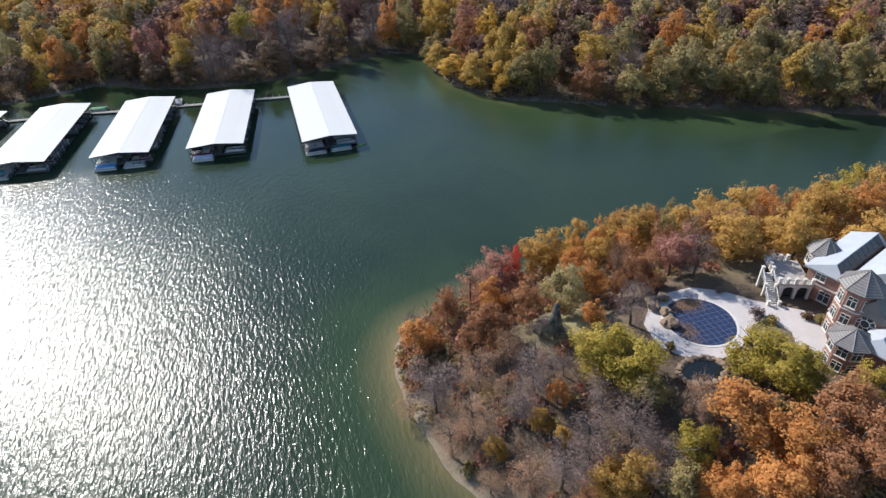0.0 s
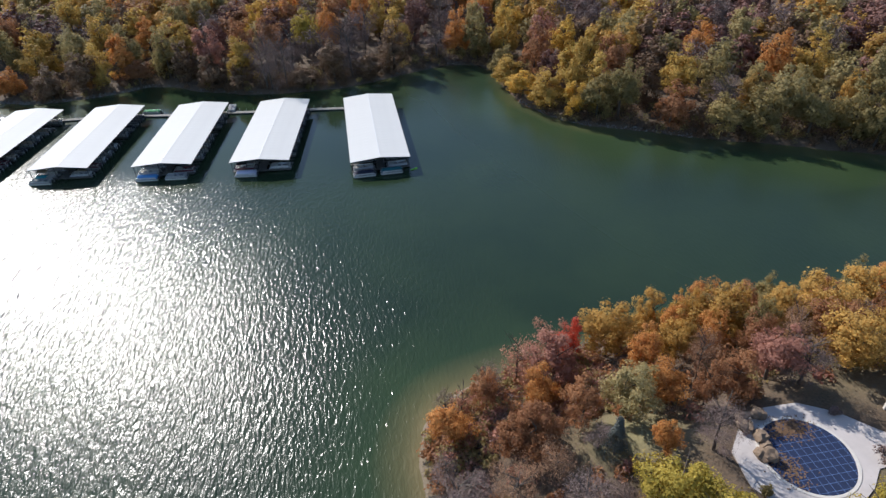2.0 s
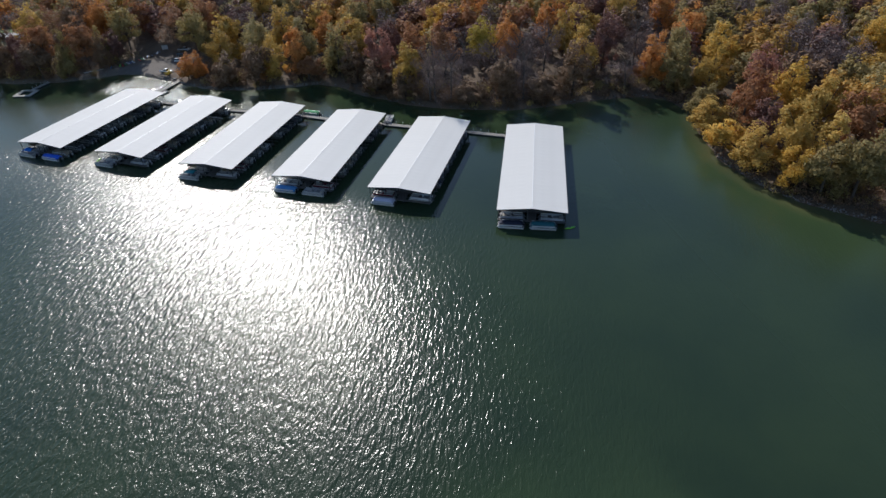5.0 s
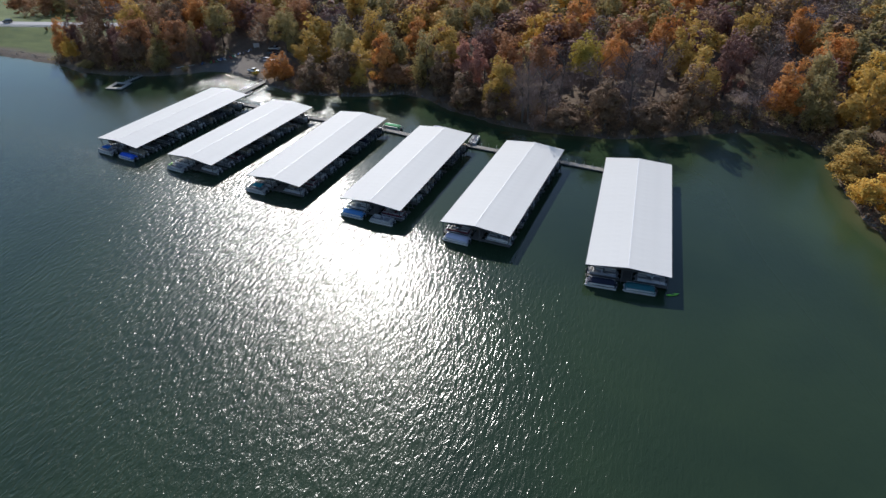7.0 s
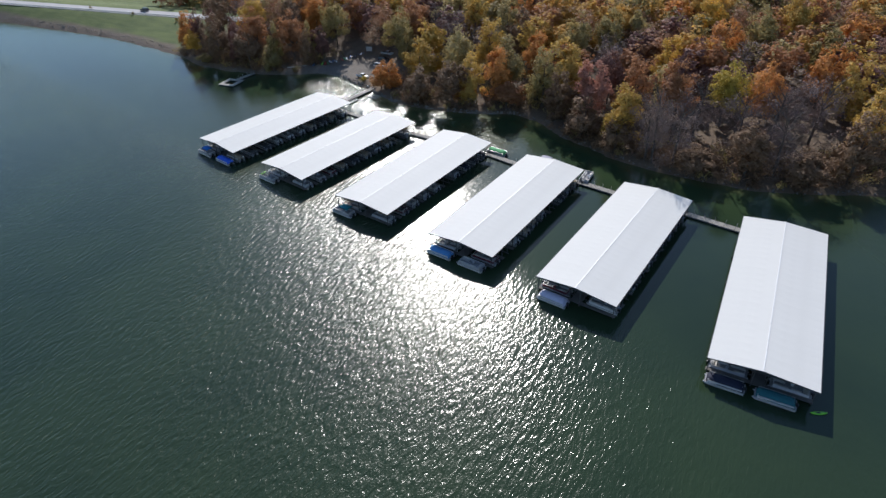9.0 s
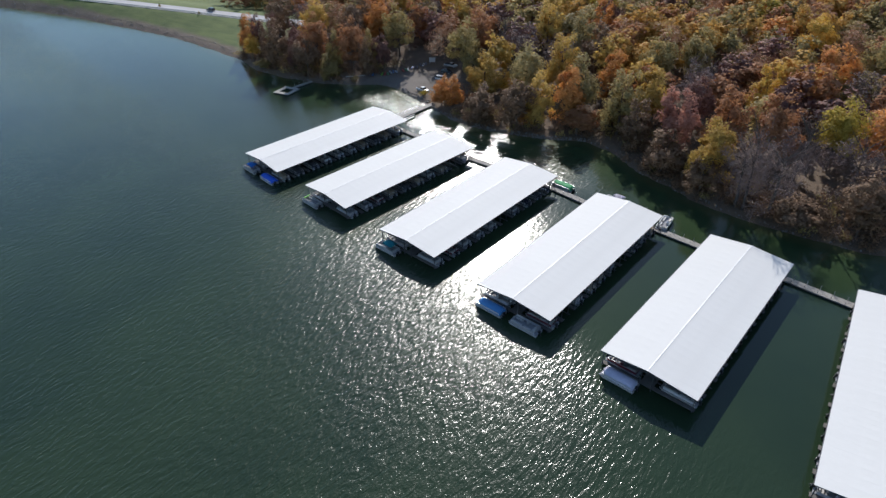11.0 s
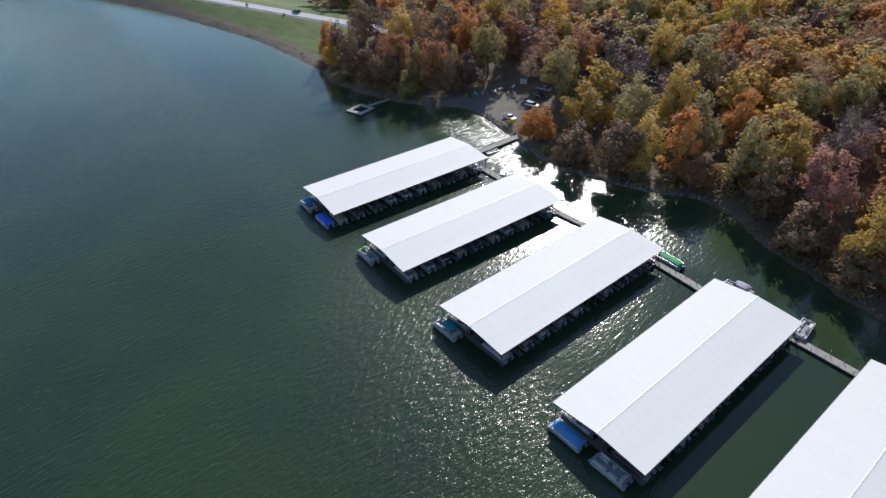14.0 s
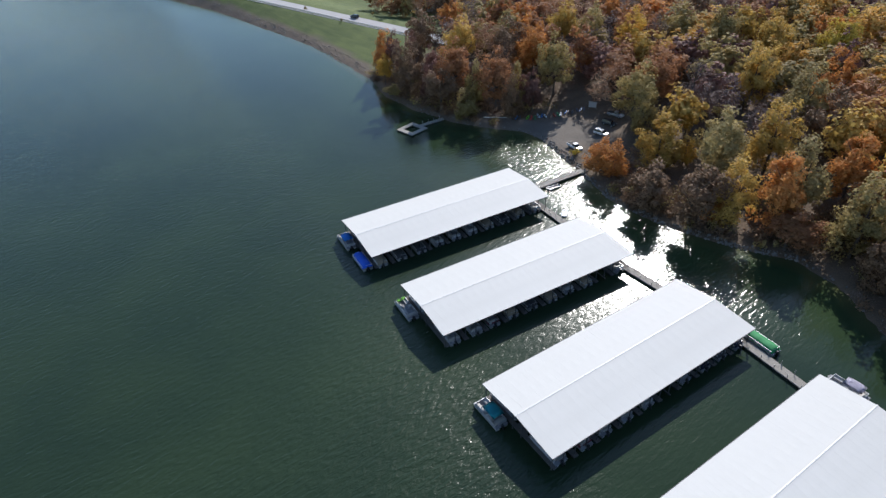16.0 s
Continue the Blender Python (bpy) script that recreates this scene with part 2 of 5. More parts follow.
gx, gy = axis(-440, 300, 2.5, 3000), axis(-220, 260, 2.5, 3000)
GX, GY = np.meshgrid(gx, gy)
GZ, GD, ON_NORTH = land(GX, GY)
lawn = np.clip(np.exp(-(((GX - 37) / 8) ** 2 + ((GY + 114) / 6) ** 2)) * 1.3 + 0.8 * np.exp(-(((GX - 66) / 4) ** 2 + ((GY + 130) / 3) ** 2)) + 0.5 * np.exp(-(((GX - 75) / 14) ** 2 + ((GY + 112) / 7) ** 2)) - 0.1, 0, 1)
turf = soft(-236, -256, GX) * soft(4.5, 6.5, GD + wobble(GX, GY, 7, 3) * 0.8) * ON_NORTH
riprap = soft(-238, -256, GX) * soft(6.5, 5, GD) * ON_NORTH
sand = np.clip(soft(3.5, 0.8, GD) * (1 - 0.88 * ON_NORTH) * (1 - 0.85 * soft(18, 30, GX)), 0, 1)
launch = np.exp(-(((GX + 157) / 15) ** 2 + ((GY - 112) / 12) ** 2) ** 2) * ON_NORTH
beach = soft(-215, -190, GX) * soft(-150, -165, GX) * soft(9, 5, GD) * ON_NORTH
ground = sheet("ground", gx, gy, GZ, GROUND, {"lawn": lawn, "turf": turf, "sand": sand * (1 - riprap), "gravel": np.clip(launch + beach * 0.6 + riprap * 0.35, 0, 1)},
               label="leaf-littered wooded ground with grass, mud and gravel at the lake", category="ground", kind="structure")
wx, wy = axis(-330, 230, 2.5, 3000), axis(-230, 110, 2.5, 3000)
WX, WY = np.meshgrid(wx, wy)
WD = -land(WX, WY)[1]
shelter = (0.6 + 0.4 * soft(3, 30, WD)) * (1 - 0.78 * soft(-92, 22, WX + 0.7 * WY)) * (1 - 0.55 * soft(-84, -145, WX) * soft(-140, -90, WY) * (1 - 0.7 * soft(0, 50, WY))) * (1 - 0.25 * soft(-110, -220, WX)) * (1 - (0.62 + 0.22 * soft(-95, -40, WX)) * soft(-8, 12, WY - 1.5 + 0.165 * WX) * soft(8, -2, WY + 0.14 * WX - 56) * soft(40, 20, WX))
water = sheet("water", wx, wy, np.zeros(WX.shape), WATER, {"depth": np.clip(np.where(WY < -40, WD / (24 - 17 * soft(18, 45, WX)), 0.2 + WD / 30) * (1 - 0.3 * soft(30, 100, WX) * soft(-95, -60, WY)), 0, 1), "wind": shelter, "ruffle": 0.9 * soft(-10, 60, WX + 0.35 * WY) + 0.45 * soft(-75, -125, WX) * soft(-40, 20, WY) * soft(80, 60, WY) * soft(-300, -230, WX)},
              label="dark green rippled lake water glinting in the sun", category="lake", kind="structure")

# ---- building tools ----
def thing(name, label, category, at=Matrix(), group="", kind=""):
    e = new(name)
    e.empty_display_size = 0.2
    e.matrix_world = at
    return tagged(e, label, category, group, kind)


def part(name, bm, mat, parent, label=""):
    me = bpy.data.meshes.new(name)
    bm.to_mesh(me)
    bm.free()
    return part_of(name, me, mat, parent, label)


def part_of(name, me, mat, parent, label="", m=None):
    if not me.materials:
        me.materials.append(mat)
    ob = new(name, me)
    ob.parent = parent
    if m is not None:
        ob.matrix_basis = m
    return tagged(ob, label)


def box(bm, c, s, turn=None, bevel=0.0):
    m = Matrix.Translation(c) @ (turn or Matrix()) @ Matrix.Diagonal((*s, 1))
    r = bmesh.ops.create_cube(bm, size=1, matrix=m)
    if bevel:
        edges = list({e for v in r["verts"] for e in v.link_edges})
        bmesh.ops.bevel(bm, geom=edges, offset=bevel, segments=1, affect="EDGES")
    return bm


def rod(bm, a, b, r, r2=None, seg=8):
    a, b = Vector(a), Vector(b)
    d = b - a
    m = Matrix.Translation((a + b) / 2) @ d.to_track_quat("Z", "Y").to_matrix().to_4x4()
    bmesh.ops.create_cone(bm, cap_ends=True, segments=seg, radius1=r, radius2=r if r2 is None else r2, depth=d.length, matrix=m)
    return bm


def ball(bm, c, s, sub=2, rough=0.0, rng=None):
    r = bmesh.ops.create_icosphere(bm, subdivisions=sub, radius=1, matrix=Matrix.Translation(c) @ Matrix.Diagonal((*s, 1)))
    if rough:
        for v in r["verts"]:
            v.co += Vector((rng.uniform(-1, 1), rng.uniform(-1, 1), rng.uniform(-1, 1))) * rough
    return bm


def prism(bm, outline, z0, z1):
    """A slab with that outline."""
    low = [bm.verts.new((x, y, z0)) for x, y in outline]
    high = [bm.verts.new((x, y, z1)) for x, y in outline]
    bm.faces.new(high)
    bm.faces.new(low[::-1])
    n = len(low)
    for i in range(n):
        bm.faces.new((low[i], low[(i + 1) % n], high[(i + 1) % n], high[i]))
    bmesh.ops.recalc_face_normals(bm, faces=bm.faces)
    return bm


def B():
    return bmesh.new()

# ---- boat docks ----
ROOF = plain("white_roof_metal", (0.612, 0.604, 0.574), 0.62, 0.0, scale=0.25, vary=0.06, relief=0.004, fine=6)
ROOF.node_tree.nodes["Principled BSDF"].inputs["Specular IOR Level"].default_value = 0.12
CAP = plain("ridge_flashing", (0.66, 0.66, 0.65), 0.5, vary=0.12, relief=0)
STEEL = plain("galvanised_steel", (0.42, 0.43, 0.44), 0.5, 0.6, relief=0.003)
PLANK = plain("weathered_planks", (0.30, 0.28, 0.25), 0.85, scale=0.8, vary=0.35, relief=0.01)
# darker steel for the dock frames: the shade beneath the roofs is in its colour
FRAME = plain("shaded_frame_steel", (0.085, 0.085, 0.088), 0.6, 0.2, relief=0.003)
# the same boards darkened, with the roof's shade put into the colour
DECK = plain("shaded_deck_boards", (0.12, 0.11, 0.10), 0.85, scale=0.8, vary=0.35, relief=0.01)
FLOAT = plain("black_floats", (0.03, 0.03, 0.032), 0.6)
ALU = plain("brushed_aluminium", (0.55, 0.56, 0.57), 0.4, 0.7, relief=0)
EAVE, RISE, WIDE = 4.1, 0.85, 18.2
# near middle, far middle
DOCKS = [((-150.4, 26.0), (-141.2, 75.2)), ((-120.1, 21.7), (-111.5, 69.8)), ((-88.4, 16.3), (-82.2, 66.2)), ((-57.0, 11.5), (-51.3, 61.2)), ((-27.5, 7.3), (-21.3, 57.1)), ((9.05, -0.2), (9.25, 53.8))]


def sloped_panel(x0, x1, y0, y1):
    """A roof sheet from eave (x0) to ridge (x1), with raised seams."""
    bm = B()
    n = max(1, round((y1 - y0) / 1.0))
    line = []
    for k in range(n):
        a = y0 + (y1 - y0) * k / n
        line += [(a, 0.0), (a + 0.015, 0.005), (a + 0.05, 0.005), (a + 0.065, 0.0)]
    line += [(y1, 0.0), (y1, -0.06), (y0, -0.06)]
    low = [bm.verts.new((x0, y, EAVE + h)) for y, h in line]
    high = [bm.verts.new((x1, y, EAVE + RISE + h)) for y, h in line]
    m = len(line)
    for k in range(m):
        bm.faces.new((low[k], low[(k + 1) % m], high[(k + 1) % m], high[k]))
    bmesh.ops.recalc_face_normals(bm, faces=bm.faces)
    me = bpy.data.meshes.new("roof_panel")
    bm.to_mesh(me)
    bm.free()
    return me


PANEL = {}


def dock(near, far, bays):
    a, b = Vector(near), Vector(far)
    length = (b - a).length
    turn = math.atan2(-(b - a).x, (b - a).y)
    at = Matrix.Translation((a.x, a.y, 0)) @ Matrix.Rotation(turn, 4, "Z")
    d = thing("boat_dock", "long floating boat dock under a white metal gable roof", "boat dock", at, "covered docks")
    half, count = WIDE / 2, 25
    step = length / count
    for side in (-1, 1):
        key = (side, round(step, 3))
        if key not in PANEL:
            PANEL[key] = sloped_panel(side * half, side * 0.02, 0.0, step - 0.002)
        for i in range(count):
            part_of("roof_panel", PANEL[key], ROOF, d, m=pose(0, i * step, 0))
    bm = B()
    for side in (-1, 1):
        v = [bm.verts.new(p) for p in ((0, -0.1, EAVE + RISE + 0.05), (side * 0.13, -0.1, EAVE + RISE + 0.03), (side * 0.13, length + 0.1, EAVE + RISE + 0.03), (0, length + 0.1, EAVE + RISE + 0.05))]
        bm.faces.new(v if side > 0 else v[::-1])
    part("ridge_cap", bm, CAP, d)
    for side in (-1, 1):
        part("gutter", box(B(), (side * (half + 0.05), length / 2, EAVE - 0.06), (0.1, length, 0.14)), FRAME, d)
    for y in (0.04, length - 0.04):
        bm = B()
        for side in (-1, 1):
            p = [(side * half, y, EAVE - 0.3), (side * half, y, EAVE - 0.02), (0, y, EAVE + RISE - 0.02), (0, y, EAVE + RISE - 0.3)]
            v = [bm.verts.new(q) for q in p]
            bm.faces.new(v if side > 0 else v[::-1])
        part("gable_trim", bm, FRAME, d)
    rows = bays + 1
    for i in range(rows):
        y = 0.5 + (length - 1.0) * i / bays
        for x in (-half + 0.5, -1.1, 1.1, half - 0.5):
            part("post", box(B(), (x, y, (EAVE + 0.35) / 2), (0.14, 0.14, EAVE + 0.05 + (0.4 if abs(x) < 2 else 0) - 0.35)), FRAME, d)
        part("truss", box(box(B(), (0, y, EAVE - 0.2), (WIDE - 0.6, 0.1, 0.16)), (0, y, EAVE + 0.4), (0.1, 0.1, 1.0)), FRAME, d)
        for side in (-1, 1):
            if i == 0:
                continue
            if i % 2 == 0 or i == bays:
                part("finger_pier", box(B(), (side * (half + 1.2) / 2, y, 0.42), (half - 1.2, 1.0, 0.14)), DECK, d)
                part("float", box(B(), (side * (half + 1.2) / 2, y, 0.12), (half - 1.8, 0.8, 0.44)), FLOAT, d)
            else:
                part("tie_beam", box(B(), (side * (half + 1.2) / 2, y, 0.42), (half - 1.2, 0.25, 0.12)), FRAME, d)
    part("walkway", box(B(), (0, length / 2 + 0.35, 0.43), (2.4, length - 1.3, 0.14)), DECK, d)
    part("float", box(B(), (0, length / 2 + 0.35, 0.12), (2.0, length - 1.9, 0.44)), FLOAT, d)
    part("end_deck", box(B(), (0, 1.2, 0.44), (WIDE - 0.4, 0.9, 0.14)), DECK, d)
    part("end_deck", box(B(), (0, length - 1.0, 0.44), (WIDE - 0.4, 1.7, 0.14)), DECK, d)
    return d, at, length


dock_poses = []
for near, far in DOCKS:
    d, at, length = dock(near, far, 20)
    dock_poses.append((at, length))


def gangplank(name, a, b, wide, label, height_at=0.5, rails=False):
    a, b = Vector((*a, height_at)), Vector((*b, height_at))
    w = thing(name, label, "walkway", Matrix.Translation(a) @ Matrix.Rotation(math.atan2(-(b - a).x, (b - a).y), 4, "Z"), "walkways")
    n = (b - a).length
    k = max(2, round(n / 0.3))
    me = bpy.data.meshes.new("plank")
    bm = box(B(), (0, 0, 0), (wide, n / k - 0.02, 0.06))
    bm.to_mesh(me)
    bm.free()
    for i in range(k):
        part_of("plank", me, PLANK, w, m=pose(random.uniform(-0.02, 0.02), (i + 0.5) * n / k, random.uniform(-0.006, 0.006)))
    for s in (-1, 1):
        part("stringer", box(B(), (s * (wide / 2 - 0.1), n / 2, -0.13), (0.12, n, 0.2)), STEEL, w)
        part("float", box(B(), (s * (wide / 2 - 0.35), n / 2, -0.3), (0.6, n * 0.9, 0.45)), FLOAT, w)
        if not rails:
            for i in range(max(2, round(n / 3.5)) + 1):
                y = n * (i + 0.5) / (max(2, round(n / 3.5)) + 1)
                part("mooring_post", box(B(), (s * (wide / 2 + 0.06), y, 0.45), (0.1, 0.1, 1.1)), STEEL, w)
        if rails:
            bm = B()
            for i in range(6):
                rod(bm, (s * wide / 2, n * i / 5, 0), (s * wide / 2, n * i / 5, 1.0), 0.04)
            rod(bm, (s * wide / 2, 0, 1.0), (s * wide / 2, n, 1.0), 0.045)
            rod(bm, (s * wide / 2, 0, 0.5), (s * wide / 2, n, 0.5), 0.03)
            part("railing", bm, ALU, w)
    return w


for (ma, la), (mb, lb) in zip(dock_poses[:-1], dock_poses[1:]):
    p = ma @ Vector((WIDE / 2 - 0.3, la - 1.0, 0))
    q = mb @ Vector((-WIDE / 2 + 0.3, lb - 1.0, 0))
    gangplank("walkway", p.xy, q.xy, 1.9, "weathered plank walkway floating between two boat docks")
gangplank("gangway", (-142.0, 75.6), (-139.0, 95.8), 2.2, "railed gangway from the shore to the docks", 0.75, True)

# ---- boats ----
def cloth(name, colour):
    return plain(name, colour, 0.8, scale=1.2, vary=0.2, relief=0.01, fine=12)


COVER = {"royal blue": cloth("royal_blue_canvas", (0.02, 0.12, 0.66)), "bright blue": cloth("bright_blue_canvas", (0.03, 0.27, 0.78)), "aqua": cloth("aqua_canvas", (0.03, 0.36, 0.42)), "blue": cloth("steel_blue_canvas", (0.07, 0.25, 0.52)), "navy": cloth("navy_canvas", (0.008, 0.011, 0.03)),
         "teal": cloth("teal_canvas", (0.012, 0.11, 0.125)), "pale grey": cloth("pale_grey_canvas", (0.52, 0.50, 0.60)), "green": cloth("green_canvas", (0.03, 0.25, 0.085)),
         "tan": cloth("tan_canvas", (0.30, 0.24, 0.17)), "dark grey": cloth("dark_grey_canvas", (0.05, 0.05, 0.055))}
VINYL = plain("pale_vinyl_seats", (0.50, 0.48, 0.45), 0.55, relief=0)
CARPET = plain("grey_deck_carpet", (0.27, 0.27, 0.28), 0.95)
MOTOR = plain("black_outboard", (0.02, 0.02, 0.022), 0.35, relief=0)
PANEL_SIDE = {"white": plain("white_boat_panel", (0.6, 0.6, 0.6), 0.4, relief=0), "grey": plain("grey_boat_panel", (0.38, 0.38, 0.40), 0.4, relief=0), "maroon": plain("maroon_boat_panel", (0.15, 0.02, 0.03), 0.4, relief=0)}


def tarp(long, wide, rng):
    """A mooring cover sagging between its poles."""
    bm = B()
    nx, ny = 8, 16
    rows = []
    for j in range(ny + 1):
        row = []
        for i in range(nx + 1):
            s, t = i / nx * 2 - 1, j / ny * 2 - 1
            edge = max(abs(s), abs(t))
            bow = 1 - 0.25 * max(0, t) ** 4 * abs(s)
            z = 1.55 - 0.35 * s * s - 0.12 * t ** 4 + 0.06 * math.sin(t * 9) * (1 - s * s) + rng.uniform(-0.015, 0.015)
            if edge > 0.999:
                z = 0.78
            row.append(bm.verts.new((s * wide / 2 * bow, t * long / 2, z)))
        rows.append(row)
    for j in range(ny):
        for i in range(nx):
            bm.faces.new((rows[j][i], rows[j][i + 1], rows[j + 1][i + 1], rows[j + 1][i])).smooth = True
    return bm


def bimini(wide, y, long):
    bm = B()
    n = 6
    rows = []
    for j in range(5):
        t = j / 4 * 2 - 1
        rows.append([bm.verts.new((wide / 2 * (i / n * 2 - 1), y + long / 2 * t, 2.55 - 0.18 * (i / n * 2 - 1) ** 2 - 0.12 * t * t)) for i in range(n + 1)])
    for j in range(4):
        for i in range(n):
            bm.faces.new((rows[j][i], rows[j][i + 1], rows[j + 1][i + 1], rows[j + 1][i])).smooth = True
    bmesh.ops.solidify(bm, geom=bm.faces[:], thickness=0.04)
    return bm


def pontoon_boat(style, colour, side, at, group, label):
    rng = random.Random(3)
    b = thing("pontoon_boat", label, "pontoon boat", at, group)
    long, wide = 7.0, 2.55
    for s in (-1, 1):
        bm = rod(B(), (s * 0.85, -long / 2 + 0.2, 0.18), (s * 0.85, long / 2 - 0.5, 0.18), 0.33, seg=12)
        rod(bm, (s * 0.85, long / 2 - 0.5, 0.18), (s * 0.85, long / 2 + 0.15, 0.34), 0.33, 0.04, 12)
        part("pontoon", bm, ALU, b)
    part("deck", box(B(), (0, 0, 0.58), (wide, long - 0.2, 0.1), bevel=0.03), CARPET, b)
    for x, y, sx, sy in ((-wide / 2 + 0.06, 0, 0.05, long - 1.2), (wide / 2 - 0.06, 0, 0.05, long - 1.2), (0, long / 2 - 0.65, wide - 0.2, 0.05), (0.3, -long / 2 + 0.65, wide - 0.9, 0.05)):
        part("side_panel", box(B(), (x, y, 0.92), (sx, sy, 0.5)), PANEL_SIDE[side], b)
        part("rail", box(B(), (x, y, 1.22), (max(sx, 0.06), max(sy, 0.06), 0.06)), ALU, b)
    bm = box(box(B(), (0, -long / 2 + 0.1, 0.75), (0.5, 0.5, 0.7), bevel=0.1), (0, -long / 2 - 0.1, 0.1), (0.16, 0.25, 0.9))
    part("outboard_motor", bm, MOTOR, b)
    if style == "covered":
        part("cover", tarp(long - 0.7, wide + 0.06, rng), COVER[colour], b)
        return b
    for x, y, sx, sy in ((-0.8, 1.6, 0.7, 2.4), (0.8, 1.9, 0.7, 1.8), (0.0, -2.3, 2.0, 0.7), (-0.8, -0.9, 0.7, 1.6)):
        bm = box(B(), (x, y, 0.82), (sx, sy, 0.4), bevel=0.06)
        if sx < sy:
            box(bm, (x + (0.28 if x > 0 else -0.28), y, 1.15), (0.16, sy, 0.4), bevel=0.04)
        else:
            box(bm, (x, y - 0.28, 1.15), (sx, 0.16, 0.4), bevel=0.04)
        part("bench_seat", bm, VINYL, b)
    part("helm", box(box(B(), (0.75, -0.2, 1.0), (0.7, 0.5, 0.8), bevel=0.08), (0.75, -0.05, 1.5), (0.6, 0.05, 0.3)), PANEL_SIDE[side], b)
    if style == "canopy":
        part("canopy", bimini(wide - 0.2, -0.8, 3.2), COVER[colour], b)
        for s in (-1, 1):
            for y in (-2.2, 0.6):
                part("canopy_pole", rod(B(), (s * 1.15, -0.8, 1.2), (s * 1.15, y, 2.4), 0.025, seg=6), ALU, b)
    return b


def on_dock(k, x, y, turn, z=0.0):
    return dock_poses[k][0] @ pose(x, y, z, 0, 0, turn)


pontoon_boat("canopy", "bright blue", "grey", on_dock(0, -5.0, -0.85, 90), "boats at the dock ends", "grey pontoon boat with bright blue canopy at the dock end")
pontoon_boat("covered", "royal blue", "white", on_dock(0, 4.8, -0.8, 90), "boats at the dock ends", "pontoon boat under a royal blue cover moored at the dock end")
pontoon_boat("open", "", "grey", on_dock(1, -5.2, -0.85, 90), "boats at the dock ends", "open grey pontoon boat with pale seats moored at the dock end")
pontoon_boat("canopy", "aqua", "grey", on_dock(2, -5.5, -0.85, 90), "boats at the dock ends", "pontoon boat with an aqua canopy moored at the dock end")
pontoon_boat("covered", "blue", "white", on_dock(3, -4.7, -0.9, 90), "boats at the dock ends", "pontoon boat under a faded blue cover moored at the dock end")
pontoon_boat("open", "", "grey", on_dock(3, 4.1, -0.9, 90), "boats at the dock ends", "open grey pontoon boat with lounge seats moored at the dock end")
pontoon_boat("covered", "pale grey", "white", on_dock(4, -4.3, -0.95, 90), "boats at the dock ends", "pontoon boat under a pale grey cover moored at the dock end")
pontoon_boat("covered", "navy", "white", on_dock(5, -5.2, -1.3, 90), "boats at the dock ends", "pontoon boat under a navy cover moored at the dock end")
pontoon_boat("covered", "teal", "white", on_dock(5, 3.1, -1.1, 90), "boats at the dock ends", "pontoon boat under a teal cover moored at the dock end")
pontoon_boat("covered", "green", "grey", pose(-71.8, 66.4, 0, 0, 0, 80), "boats behind the docks", "grey pontoon boat under a bright green cover behind the docks")
pontoon_boat("canopy", "pale grey", "white", pose(-56.4, 66.2, 0, 0, 0, 85), "boats behind the docks", "white pontoon boat with a pale canopy moored behind the docks")
pontoon_boat("open", "", "white", pose(-42.0, 62.6, 0, 0, 0, 0), "boats behind the docks", "open white pontoon boat moored behind the docks")

# boats in the slips, bows to the middle walkway
rng = random.Random(21)
KINDS = [("covered", "navy", "white"), ("open", "", "grey"), ("canopy", "dark grey", "maroon"), ("covered", "tan", "white"), ("open", "", "white"), ("canopy", "tan", "grey"), ("covered", "dark grey", "grey")]
models = {}
for k, (at, length) in enumerate(dock_poses):
    for side in (-1, 1):
        for i in range(10):
            if rng.random() < 0.12:
                continue
            kind = KINDS[rng.randrange(len(KINDS))]
            y = 0.5 + (length - 1.0) * (i + 0.5) / 10 + rng.uniform(-0.3, 0.3)
            m = on_dock(k, side * rng.uniform(5.1, 5.6), y, 90 if side < 0 else -90)
            m = m @ pose(0, 0, 0, 0, 0, 180)
            if kind not in models:
                what = {"covered": f"pontoon boat under a {kind[1]} cover in a dock slip", "open": f"open pontoon boat with {kind[2]} sides in a dock slip", "canopy": f"pontoon boat with a {kind[1]} canopy in a dock slip"}[kind[0]]
                models[kind] = pontoon_boat(*kind, m, "boats in the slips", what)
            else:
                copy_thing(models[kind], m)


def kayak(at, mat, label, long=3.2, wide=0.75):
    bm = B()
    rings = []
    for j in range(13):
        t = j / 12 * 2 - 1
        w = wide / 2 * (1 - abs(t) ** 2.4) + 0.01
        z = 0.1 * abs(t) ** 3
        rings.append([bm.verts.new((w * math.cos(a), t * long / 2, z + (0.16 if math.sin(a) > 0 else 0.22) * math.sin(a) * (1 - abs(t) ** 3 * 0.7))) for a in [2 * math.pi * i / 10 for i in range(10)]])
    for p, q in zip(rings[:-1], rings[1:]):
        for i in range(10):
            bm.faces.new((p[i], p[(i + 1) % 10], q[(i + 1) % 10], q[i])).smooth = True
    bm.faces.new(rings[0])
    bm.faces.new(rings[-1][::-1])
    bmesh.ops.recalc_face_normals(bm, faces=bm.faces)
    k = thing("kayak", label, "kayak", at, "kayaks")
    part("hull", bm, mat, k)
    part("cockpit", box(B(), (0, -0.1, 0.15), (wide * 0.5, long * 0.22, 0.06), bevel=0.02), MOTOR, k)
    return k


